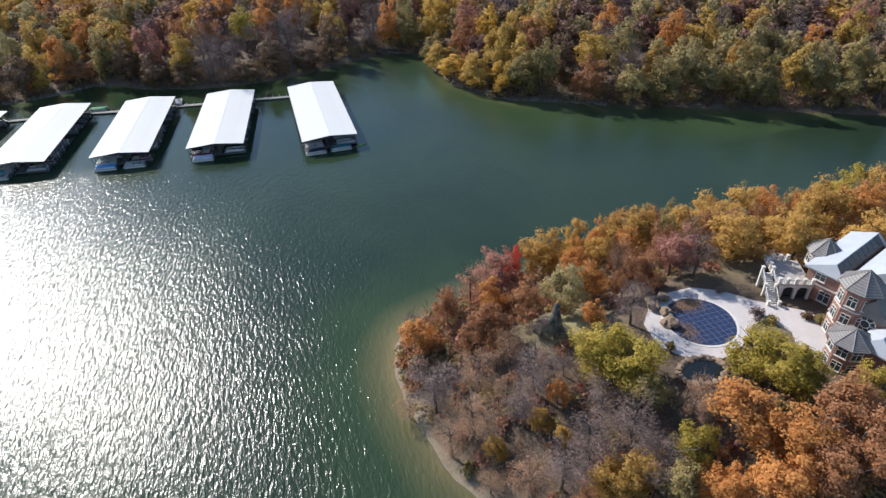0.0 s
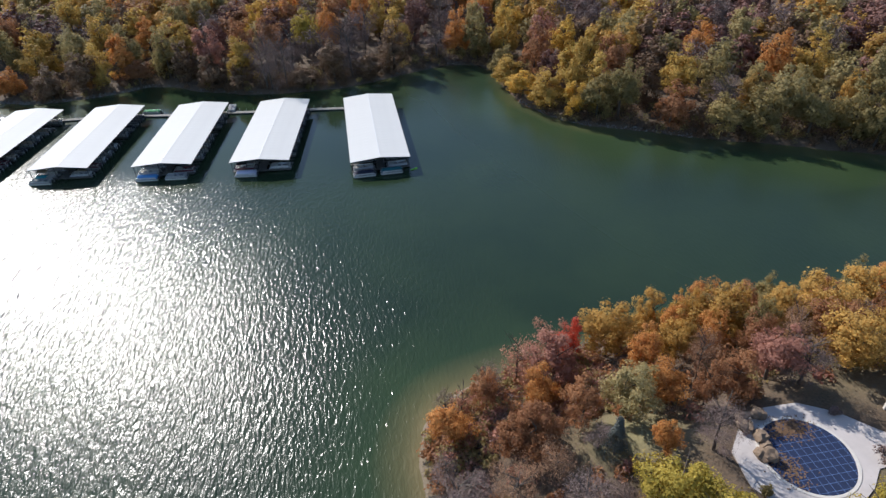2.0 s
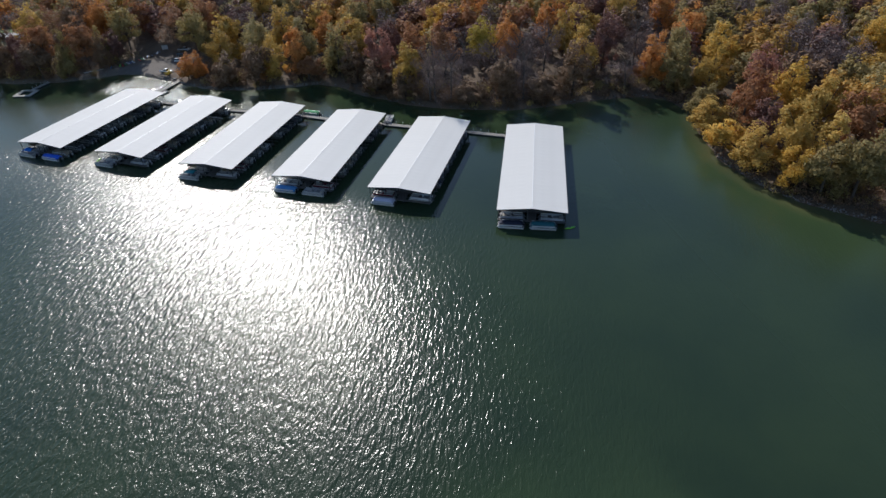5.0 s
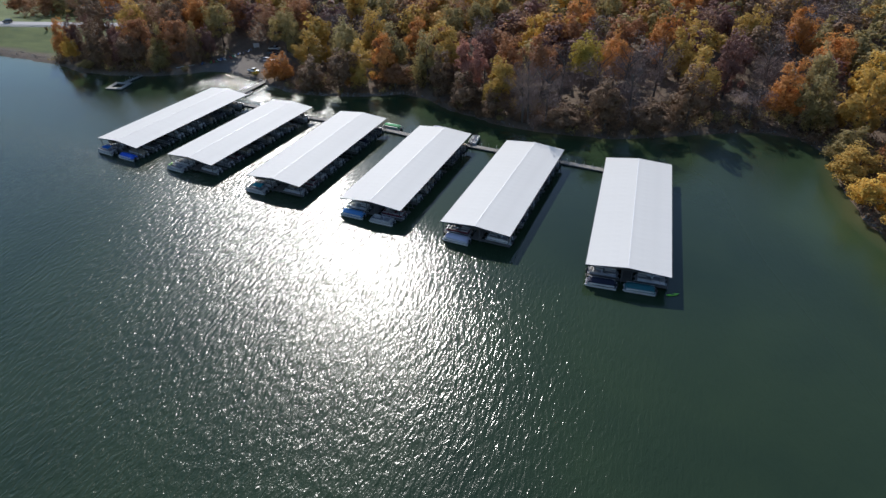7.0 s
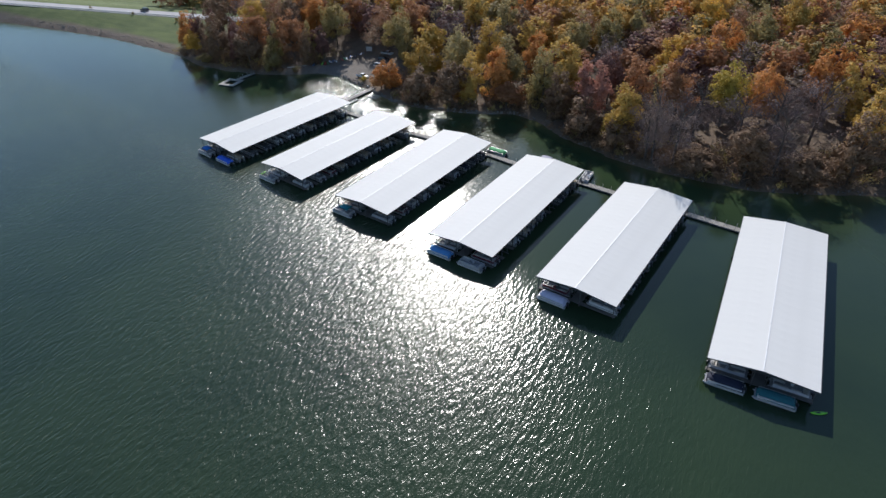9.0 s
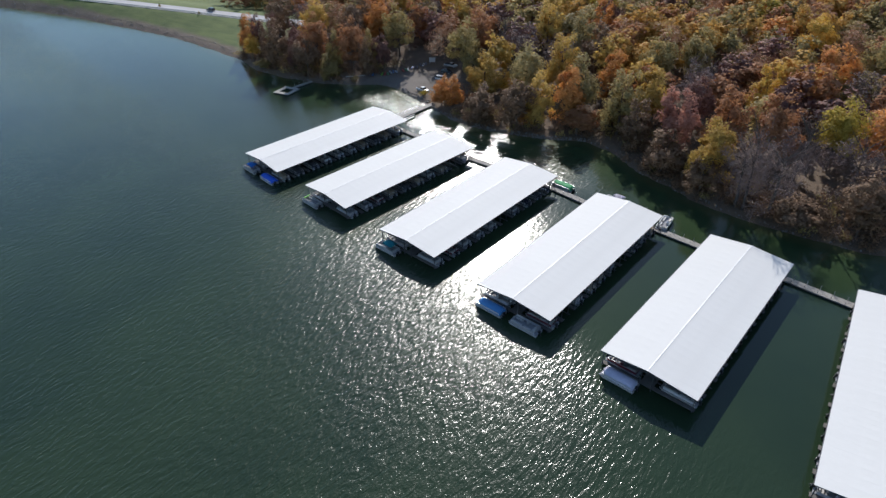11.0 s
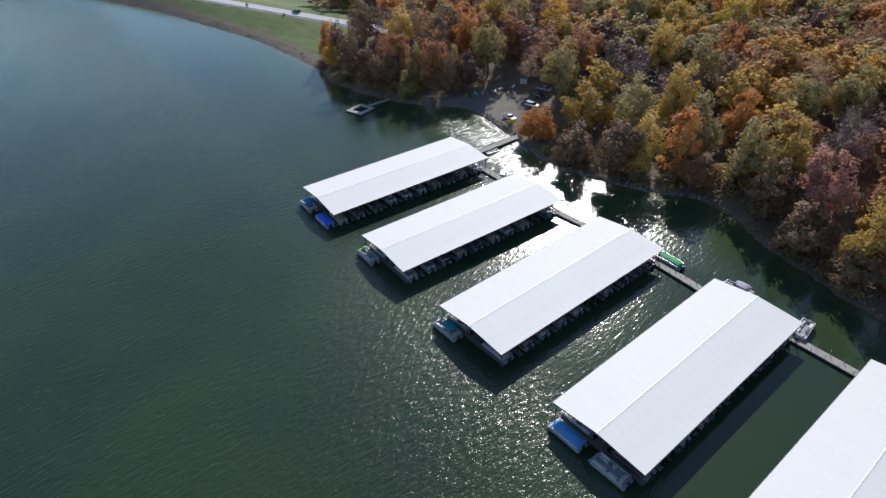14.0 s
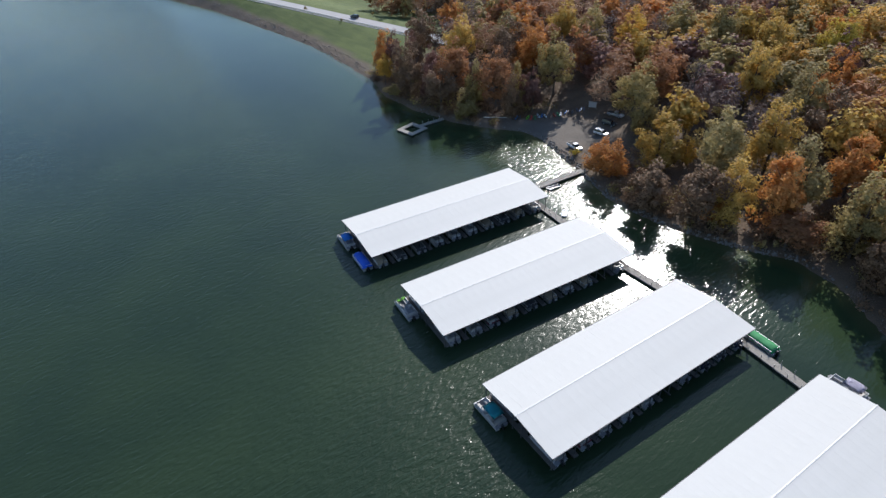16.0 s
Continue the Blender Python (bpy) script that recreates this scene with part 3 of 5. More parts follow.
PLASTIC = {n: plain(n + "_plastic", c, 0.4, vary=0.12, relief=0) for n, c in (("lime", (0.18, 0.55, 0.04)), ("red", (0.45, 0.03, 0.02)), ("blue", (0.03, 0.16, 0.45)), ("white", (0.65, 0.66, 0.68)), ("green", (0.05, 0.32, 0.12)), ("dark", (0.06, 0.07, 0.10)))}
kayak(on_dock(5, 10.0, -0.6, -65, 0.12), PLASTIC["lime"], "lime-green kayak floating at the dock corner", 3.0)
kayak(on_dock(1, -7.7, -0.85, 12, 1.44), PLASTIC["lime"], "short lime-green kayak carried across the pontoon boat", 2.3)
# craft float beside the walkway
f = thing("jet_ski_float", "white plastic jet ski float beside the walkway", "float", pose(-127.8, 74.9, 0, 0, 0, 35))
part("platform", box(B(), (0, 0, 0.22), (1.4, 3.2, 0.3), bevel=0.1), PLASTIC["white"], f)
part("bow_cradle", box(B(), (0, 1.2, 0.42), (0.9, 0.6, 0.2), bevel=0.08), PLASTIC["white"], f)
f = thing("jon_boat", "small grey jon boat tied beside the gangway", "boat", pose(-138.6, 83.0, 0, 0, 0, -10))
bm = B()
outer = [(-0.7, -2.1), (0.7, -2.1), (0.72, 1.4), (0.5, 2.1), (-0.5, 2.1), (-0.72, 1.4)]
prism(bm, outer, -0.1, 0.08)
for (ax, ay), (bx, by) in zip(outer, outer[1:] + outer[:1]):
    c, d = Vector((ax, ay, 0.28)), Vector((bx, by, 0.28))
    box(bm, (c + d) / 2, ((d - c).length + 0.04, 0.06, 0.45), Matrix.Rotation(math.atan2(by - ay, bx - ax), 4, "Z"))
part("hull", bm, ALU, f)
for y in (-1.3, 0.2, 1.3):
    part("thwart", box(B(), (0, y, 0.32), (1.3, 0.3, 0.08)), PLANK, f)

# ---- trees ----
def leaf_cloud(rng, centres, spread, count, size, thin=1.0, lean=0.0):
    """Small leaves scattered in clumps: three vertices each."""
    k = rng.integers(0, len(centres), count)
    c = centres[k]
    out = rng.normal(size=(count, 3))
    out /= np.linalg.norm(out, axis=1)[:, None]
    p = c + out * (spread[k] * rng.uniform(0.3, 1.0, count) ** 0.5 * np.where(rng.random(count) < 0.10, 1.55, 1.0))[:, None]
    away = p - centres.mean(0)
    away /= np.linalg.norm(away, axis=1)[:, None] + 1e-6
    n = out * (0.9 - 0.4 * lean) + away * 0.7 * lean + rng.normal(size=(count, 3)) * (0.55 - 0.12 * lean) + (0, 0, 0.12)
    a = np.cross(n, rng.normal(size=(count, 3)))
    a /= np.linalg.norm(a, axis=1)[:, None]
    b = np.cross(n, a)
    b /= np.linalg.norm(b, axis=1)[:, None]
    s = size * rng.uniform(0.6, 1.3, count)[:, None]
    a, b = a * s * 0.6, b * s * 0.5 * thin
    return np.stack([p - a, p + a * 0.7 + b, p + a * 0.7 - b], 1).reshape(-1, 3)


def crown_points(rng, kind, clumps):
    """Clump centres and spreads of a crown 1 wide (radius 1) over z 0..1 of the tree's height."""
    c, r = [], []
    # a leading lobe, and others round it at uneven heights
    lobes = [(rng.uniform(-0.12, 0.12), rng.uniform(-0.12, 0.12), 0.70, 0.52, 0.26)]
    for i in range(7):
        a = 2 * math.pi * (i + rng.uniform(0, 0.7)) / 7
        d, w = rng.uniform(0.34, 0.6), rng.uniform(0.32, 0.5)
        lobes.append((d * math.cos(a), d * math.sin(a), rng.uniform(0.24, 0.66), w, w * 0.55))
    for i in range(clumps):
        if kind == "spruce":
            z = 0.08 + 0.9 * rng.random()
            rad = (1 - z) * 0.95
            t = rng.uniform(0, 2 * math.pi)
            c.append((rad * 0.7 * math.cos(t), rad * 0.7 * math.sin(t), z))
            r.append(0.16 + rad * 0.2)
            continue
        k = lobes[i % len(lobes)]
        way = rng.normal(size=3)
        way /= np.linalg.norm(way)
        reach = rng.uniform(0.55, 1.0)
        c.append((k[0] + way[0] * k[3] * reach, k[1] + way[1] * k[3] * reach, k[2] + way[2] * k[4] * reach))
        r.append(rng.uniform(0.14, 0.28))
    return np.array(c), np.array(r)


def crown_vertices(rng, kind, tall, wide, count, size):
    lop = rng.uniform(-0.12, 0.12, 2)
    c, r = crown_points(rng, kind, 66 if kind == "leafy" else 60)
    c = c * (wide, wide, tall) + np.outer(c[:, 2], (*(lop * wide), 0))
    if kind == "bare":
        return leaf_cloud(rng, c, r * wide * 1.2, count, size * 1.5, 0.12)
    return leaf_cloud(rng, c, r * wide, count, size, 1.0, 1.0)


def leaves(name, v):
    me = bpy.data.meshes.new(name)
    f = np.arange(len(v)).reshape(-1, 3)
    me.from_pydata(v, [], f)
    return me


def trunk_mesh(rng, tall, wide, bare):
    bm = B()
    top = tall * (0.8 if bare else 0.62)
    girth = 0.02 * tall
    p, q = Vector((0, 0, -0.6)), Vector((rng.uniform(-0.4, 0.4), rng.uniform(-0.4, 0.4), top * 0.45))
    rod(bm, p, q, girth, girth * 0.7, 7)
    e = q + Vector((rng.uniform(-0.6, 0.6), rng.uniform(-0.6, 0.6), top * 0.55))
    rod(bm, q, e, girth * 0.7, girth * 0.2, 6)
    for i in range(9 if bare else 6):
        s = rng.uniform(0.3, 0.95)
        a = p.lerp(q, s) if s < 0.5 else q.lerp(e, (s - 0.4) / 0.6)
        if s < 0.5:
            a = q.lerp(e, rng.uniform(0, 0.3))
        t = 2 * math.pi * (i / 6 + rng.uniform(0, 0.15))
        b = a + Vector((math.cos(t) * wide * rng.uniform(0.4, 0.75), math.sin(t) * wide * rng.uniform(0.4, 0.75), tall * rng.uniform(0.12, 0.28)))
        rod(bm, a, b, girth * 0.36, girth * 0.1, 5)
        if bare:
            for j in range(3):
                c = a.lerp(b, rng.uniform(0.4, 0.9))
                rod(bm, c, c + Vector((rng.uniform(-1, 1), rng.uniform(-1, 1), rng.uniform(0.6, 1.6))) * wide * 0.28, girth * 0.13, girth * 0.04, 4)
    me = bpy.data.meshes.new("trunk")
    bm.to_mesh(me)
    bm.free()
    me.materials.append(BARK)
    return me


TREE_MESHES = {}


def tree_meshes(kind, fine, which):
    key = (kind, fine, which)
    if key not in TREE_MESHES:
        rng = np.random.default_rng(len(kind) * 1009 + ord(kind[0]) * 31 + fine * 7 + which * 13)
        # a tree 14 m tall and 9 m wide, scaled when planted
        count, size = ((7800, 0.285) if fine else (5600, 0.37))
        if kind == "bare":
            count = 5200 if fine else 3400
        if kind == "sparse":
            count = 1700
        TREE_MESHES[key] = (trunk_mesh(rng, 14.0, 4.5, kind in ("bare", "sparse")), leaves("crown", crown_vertices(rng, kind, 14.0, 4.5, count, size)))
    return TREE_MESHES[key]


WORDS = {"golden": "golden-yellow", "straw": "straw-yellow", "yellow": "bright yellow", "orange": "orange", "rust": "rust-brown", "red": "bright red", "pink": "faded red", "thin_red": "half-bare faded red", "wine": "wine-brown", "tan": "half-bare tan", "olive": "olive-green",
         "green": "yellow-green", "grey_green": "grey-green", "bare": "leafless grey-brown", "brown": "withered brown", "spruce": "blue-grey"}


def tree(x, y, wide, tall, leaf, where, fine=0, which=None, rng=random):
    kind = "bare" if leaf in ("bare", "tan") else "spruce" if leaf == "spruce" else "sparse" if leaf == "thin_red" else "leafy"
    trunk, crown = tree_meshes(kind, fine, rng.randrange(5) if which is None else which)
    s, k = wide / 9.0, tall / 14.0
    at = Matrix.Translation((x, y, height(x, y) - 0.1)) @ Matrix.Rotation(rng.uniform(0, 6.28), 4, "Z") @ Matrix.Diagonal((s, s, k, 1))
    label = f"{WORDS[leaf]} {'spruce' if kind == 'spruce' else 'autumn tree'} {where}"
    t = thing("tree", label, "tree", at, "trees " + where)
    part_of("trunk", trunk, BARK, t)
    ob = part_of("crown", crown, LEAF["golden"], t)
    ob.material_slots[0].link = "OBJECT"
    ob.material_slots[0].material = LEAF[leaf]
    return t

planted = []


def clear(x, y):
    """Open ground where no tree stands."""
    if x < -250 and not (x > -345 and y > dam_line(x) + 26) or ((x + 156) / 19) ** 2 + ((y - 112) / 16) ** 2 < 1 or (-160 < x < -133 and 96 < y < 120):
        return True
    if ((x - 62) / 25) ** 2 + ((y + 124) / 13) ** 2 < 1 or (x > 60 and -152 < y < -112 and x < 125):
        return True
    return ((x - 37) / 6) ** 2 + ((y + 115) / 4) ** 2 < 1 or ((x - 49) / 7) ** 2 + ((y + 135) / 6) ** 2 < 1


def plant(leaf, rows, where, fine):
    for x, y, wide, tall in rows:
        if clear(x, y) and leaf not in ("orange", "green") and y > 0:
            continue
        w = min(wide, 12.5) * (1.05 if fine else 1.2)
        if leaf == "golden" and not fine:
            leaf = "straw"
        if fine and x > 45 and y > -93:
            y -= 6
        if fine and x > 30 and y > -106:
            tall *= 1.2
        if not fine and not (-150 < x < -118 and y < 118):
            tall *= 1.3
            if land(np.array([x]), np.array([y - 5]))[1][0] > 4 and not clear(x, y - 5):
                y -= 5
        tree(x, y, w, tall, leaf, where, fine)
        planted.append((x, y, w))


def room(x, y, gap, share=0.36):
    return all((x - a) ** 2 + (y - b) ** 2 > ((w + gap) * share) ** 2 for a, b, w in planted)


GROVE = ["rust", "brown", "straw", "rust", "bare", "wine", "orange", "tan", "rust", "olive"]
WEST = ["golden", "olive", "straw", "rust", "olive", "straw", "brown", "bare", "grey_green", "rust"]
MIDDLE = ["brown", "olive", "bare", "olive", "wine", "grey_green", "rust", "bare", "wine", "straw"]
EAST = ["olive", "straw", "bare", "brown", "olive", "bare", "golden", "wine", "brown", "grey_green"]
BACK = ["olive", "green", "straw", "orange", "rust", "golden", "olive", "tan", "wine", "olive"]


def pick(x, y, rng):
    """Kinds of tree lie in drifts along the hills."""
    drift = wobble(np.array(x), np.array(y), 24.0, 5.0)
    side = x + rng.uniform(-20, 20)
    kinds = GROVE if side < -168 else BACK if y > 140 and side < 30 else WEST if side < -65 else MIDDLE if side < 55 else EAST
    return kinds[int((drift + 1) * 4.2 + rng.random() * 3.8) % len(kinds)]


# trees of their own colours and sizes
plant("orange", [(11.4, -103.8, 8.7, 10.9), (43.9, -108.6, 8.6, 10.8), (66.0, -78.2, 8.6, 10.8), (106.6, -109.6, 12.9, 13), (48.0, -146.4, 13.5, 13), (51.8, -151.3, 13.5, 13), (46.3, -154.3, 10.5, 13), (40.6, -150.9, 8.0, 10.0), (28.5, -127.2, 4.6, 6)], "on the wooded point", 1)
plant("rust", [(19.5, -109.8, 7.3, 9.1), (23.2, -110.9, 8.2, 10.3), (53.8, -111.5, 7.7, 9.7), (58.4, -150.5, 10.3, 12.8), (57.8, -155.3, 10.1, 12.7), (51.7, -156.4, 10.7, 13)], "on the wooded point", 1)
plant("thin_red", [(25.6, -92.0, 8.5, 12.5), (31.5, -92.5, 9.0, 12.2), (19.0, -95.0, 5.5, 9.5), (14.0, -98.5, 5.0, 8.0)], "on the wooded point", 1)
plant("pink", [(30.9, -96.6, 9.7, 12.1), (61.3, -108.9, 10.3, 12.9)], "on the wooded point", 1)
plant("red", [(36.2, -88.6, 6.4, 10.2)], "on the wooded point", 1)
plant("golden", [(43.5, -89.9, 11.1, 13), (51.5, -91.3, 8.8, 11.0), (63.3, -93.9, 10.3, 12.8), (75.3, -89.4, 11.1, 13), (79.0, -97.1, 12.0, 13), (92.6, -93.8, 13.0, 13), (89.6, -106.8, 13.3, 13), (101.1, -105.5, 14.2, 13), (135.0, -87.0, 12.5, 13), (98.0, -118.5, 10.6, 13), (31.4, -144.2, 8.5, 10.7), (28.5, -143.6, 7.2, 9.0), (24.4, -129.9, 4.6, 6), (16.5, -130.4, 4.2, 6), (26.3, -134.1, 3.4, 6)], "on the wooded point", 1)
plant("grey_green", [(37.5, -109.8, 9.4, 11.8)], "on the wooded point", 1)
plant("bare", [(64.3, -112.0, 8.1, 10.1), (45.1, -120.6, 8.1, 10.1), (28.7, -137.4, 10.4, 13), (35.0, -138.9, 9.4, 11.7), (23.4, -139.5, 9.8, 12.3), (10.2, -117.2, 10.4, 13.0), (25.9, -123.8, 9.2, 11.5), (22.2, -128.0, 7.6, 9.5), (31.0, -114.8, 4.5, 6), (11.4, -97.2, 4.6, 8), (20.0, -95.2, 6.0, 9.5), (35.9, -145.2, 8.5, 10.7), (9.1, -109.5, 6.0, 7.5), (33.8, -131.6, 6.4, 8.0), (31.2, -123.6, 4.7, 6)], "on the wooded point", 1)
plant("golden", [(74.1, -110.2, 12.1, 13), (84.0, -115.3, 10.0, 12.5)], "on the wooded point", 1)
plant("olive", [(37.0, -148.9, 8.0, 9.9), (39.6, -136.0, 7.0, 8.8)], "on the wooded point", 1)
plant("green", [(129.0, -81.1, 14.3, 13), (36.0, -126.6, 10.4, 13.0), (39.0, -131.5, 10.2, 12.7), (56.6, -136.0, 9.6, 9.6), (59.0, -139.8, 10.0, 9.4), (60.0, -142.6, 7.5, 9.3), (68.6, -146.2, 6.2, 7.7), (40.6, -144.7, 6.9, 8.6)], "on the wooded point", 1)
plant("tan", [(18.5, -138.8, 8.1, 10.2), (18.1, -118.0, 8.9, 11.2), (14.4, -125.6, 9.5, 11.9), (10.2, -126.4, 8.1, 10.1), (13.8, -135.0, 5.6, 7.0), (24.5, -116.5, 7.0, 8.8), (5.4, -115.8, 5.0, 6.2), (20.9, -123.0, 5.9, 7.3)], "on the wooded point", 1)
plant("spruce", [(32.7, -116.6, 4.4, 8)], "on the wooded point", 1)
plant("yellow", [(-234.9, 94.8, 6.8, 9.9), (-175.9, 170.9, 14.2, 17), (-119.4, 114.7, 6.1, 8.9), (-128.6, 135.4, 6.1, 8.8), (-34.9, 134.7, 10.8, 15.6), (-30.0, 187.2, 11.9, 17), (78.1, 113.2, 12.6, 17), (89.7, 70.8, 19.7, 17), (67.3, 46.6, 12.5, 8.5), (79.3, 24.3, 9.4, 10.9), (134.6, 117.6, 16.5, 17)], "on the far lake shore", 0)
plant("golden", [(-219.3, 124.4, 20.7, 17), (-201.4, 162.4, 21.9, 17), (-123.6, 107.8, 13.8, 17), (-101.2, 128.2, 14.5, 17), (-95.8, 102.2, 10.3, 14.9), (-123.9, 162.0, 19.9, 17), (-134.8, 195.2, 22.9, 17), (-64.0, 116.5, 13.7, 17), (3.0, 192.2, 22.0, 17), (20.7, 129.1, 16.6, 17), (-39.3, 90.8, 12.0, 17), (26.7, 109.7, 15.4, 17), (44.6, 154.0, 16.9, 17), (71.6, 96.3, 14.2, 17), (66.4, 61.6, 14.1, 8.5), (73.1, 33.9, 14.1, 11.1), (82.1, 39.9, 13.0, 17), (92.0, 52.2, 13.9, 17), (88.7, 31.0, 12.7, 17), (115.8, 24.6, 20.2, 17), (165.0, 25.2, 20.2, 17), (210.7, -1.3, 18.9, 17)], "on the far lake shore", 0)
plant("golden", [(175.5, -16.8, 11.8, 17)], "on the far lake shore", 0)
plant("rust", [(-202.7, 108.0, 17.6, 17), (-144.9, 140.9, 17.9, 17), (-82.7, 98.6, 12.4, 8.5), (-185.5, 111.0, 13.3, 17), (-40.2, 108.2, 19.4, 17), (77.2, 68.9, 16.3, 17), (99.2, 42.1, 16.8, 17), (-26.9, 107.1, 18.1, 17), (106.4, 6.2, 15.2, 13.6)], "on the far lake shore", 0)
plant("brown", [(-199.9, 93.8, 11.2, 13.0), (-241.3, 122.6, 17.1, 17), (-203.7, 133.2, 18.0, 17), (-102.9, 91.6, 12.3, 13.6), (-114.6, 91.0, 11.5, 10.8), (-95.0, 145.0, 15.5, 17), (-217.4, 94.0, 11.9, 17), (-62.8, 101.6, 9.7, 14.1), (-2.1, 80.0, 18.3, 13.6), (12.5, 82.8, 17.3, 8.5), (-14.8, 77.6, 12.0, 6.8), (-51.9, 87.0, 12.8, 11.1), (22.8, 87.9, 15.4, 17), (-39.3, 81.0, 10.1, 9.5)], "on the far lake shore", 0)
plant("orange", [(-191.7, 135.5, 13.2, 17), (-135.2, 97.6, 8.6, 11.0), (-130.2, 96.9, 8.4, 12.5), (-87.8, 103.2, 11.4, 16.5), (-99.9, 95.3, 4.5, 7), (-105.0, 172.6, 21.9, 17), (-80.7, 126.8, 11.3, 16.4), (-19.5, 157.8, 19.5, 17), (-2.0, 114.3, 15.5, 17), (12.6, 137.9, 17.2, 17), (52.9, 105.6, 17.3, 17), (62.8, 153.8, 17.0, 17), (71.1, 132.5, 14.9, 17), (131.4, 44.0, 17.9, 17), (154.8, 29.7, 12.7, 17), (194.6, -1.6, 10.7, 15.5)], "on the far lake shore", 0)
plant("olive", [(-190.7, 166.4, 19.2, 17), (-144.7, 126.0, 13.1, 17), (-149.3, 191.1, 25.0, 17), (-71.6, 104.1, 13.2, 17), (-223.6, 91.4, 7.8, 3.4), (-178.6, 132.6, 14.3, 17), (-62.3, 152.2, 21.5, 17), (-9.3, 171.0, 19.4, 17), (-70.9, 143.6, 16.3, 17), (86.4, 19.8, 13.6, 13.6), (92.7, 16.7, 13.5, 17), (60.3, 93.1, 16.6, 17), (128.1, 24.4, 13.8, 17), (156.2, -10.8, 18.0, 17), (159.6, -21.6, 15.8, 17), (194.9, -22.6, 19.4, 17), (196.5, -33.5, 15.0, 17), (144.8, -10.9, 15.7, 13.6), (120.6, -1.8, 15.3, 11.1), (131.1, -6.9, 13.6, 13.6), (183.8, -32.6, 16.5, 13.6)], "on the far lake shore", 0)
plant("grey_green", [(-107.2, 115.6, 17.1, 17), (-87.8, 116.4, 13.4, 17), (-105.5, 155.2, 14.9, 17), (113.8, 68.2, 19.0, 17), (156.7, 54.2, 19.2, 17), (139.0, 2.1, 13.2, 17), (176.8, 5.8, 17.7, 17), (177.8, -25.2, 16.5, 17)], "on the far lake shore", 0)
plant("bare", [(-133.8, 143.6, 16.5, 17), (12.2, 110.7, 19.4, 17), (-19.6, 100.9, 13.1, 17), (-21.6, 78.7, 15.4, 17), (-29.4, 79.7, 12.1, 15.6), (-27.5, 79.0, 10.0, 20), (4.9, 88.7, 14.6, 17), (43.0, 95.7, 14.8, 11.1), (121.5, 8.5, 11.1, 16.1), (182.0, 37.0, 21.6, 17), (199.8, 13.8, 19.1, 17), (219.5, -8.9, 19.1, 17)], "on the far lake shore", 0)
plant("green", [(-116.5, 204.3, 27.9, 17), (-13.1, 111.6, 15.4, 17)], "on the far lake shore", 0)
plant("pink", [(-52.3, 104.7, 13.7, 17), (85.1, 85.7, 15.7, 17), (226.5, 9.1, 24.8, 17)], "on the far lake shore", 0)

rng = random.Random(5)
# a close row behind the beach
for i in range(60):
    x = rng.uniform(-236, -172)
    y = float(np.interp(x, NORTH[:, 0], NORTH[:, 1])) + rng.uniform(7, 16)
    w = rng.uniform(7, 9.5)
    if not clear(x, y) and room(x, y, w, 0.3):
        tree(x, y, w, rng.uniform(15, 20), rng.choice(["rust", "brown", "bare", "wine", "brown", "olive"]), "on the far lake shore", 0, rng=rng)
        planted.append((x, y, w))
# trees along the far bank
x_cells = [(x, y) for x in np.arange(-250, 215, 6.2) for y in np.arange(-60, 150, 6.2)]
spots = []
for cx, cy in x_cells:
    x, y = cx + rng.uniform(-2.4, 2.4), cy + rng.uniform(-2.4, 2.4)
    h, d, n = land(np.array([x]), np.array([y]))
    if n[0] and 1.2 < d[0] < 26 and not clear(x, y):
        spots.append((x, y, d[0]))
for x, y, d in spots:
    w = rng.uniform(9.5, 14.5)
    if len(planted) < 350 and room(x, y, w, 0.37):
        leaf = pick(x, y, rng)
        tree(x, y, w, rng.uniform(14, 20) * (0.75 if d < 4 else 1.35 if -60 < x < 75 else 1.0), leaf, "on the far lake shore", 0, rng=rng)
        planted.append((x, y, w))
# trees on the point
for i in range(1500):
    x, y = rng.uniform(7, 135), rng.uniform(-178, -80)
    h, d, n = land(np.array([x]), np.array([y]))
    w = rng.uniform(5, 9.5)
    if not n[0] and d[0] > (3.5 if x > 24 and y > -95 else 4) and not clear(x, y) and room(x, y, w, 0.30 if y > -106 and x > 30 else 0.36):
        tree(x, y, w, rng.uniform(8, 12) * (1.2 if y > -106 and x > 30 else 1.0), rng.choice(["golden", "golden", "orange", "golden", "rust", "olive"]) if y > -100 and x > 36 else rng.choice(["tan", "rust", "orange", "tan", "bare", "rust"]), "on the wooded point", int(y > -165), rng=rng)
        planted.append((x, y, w))


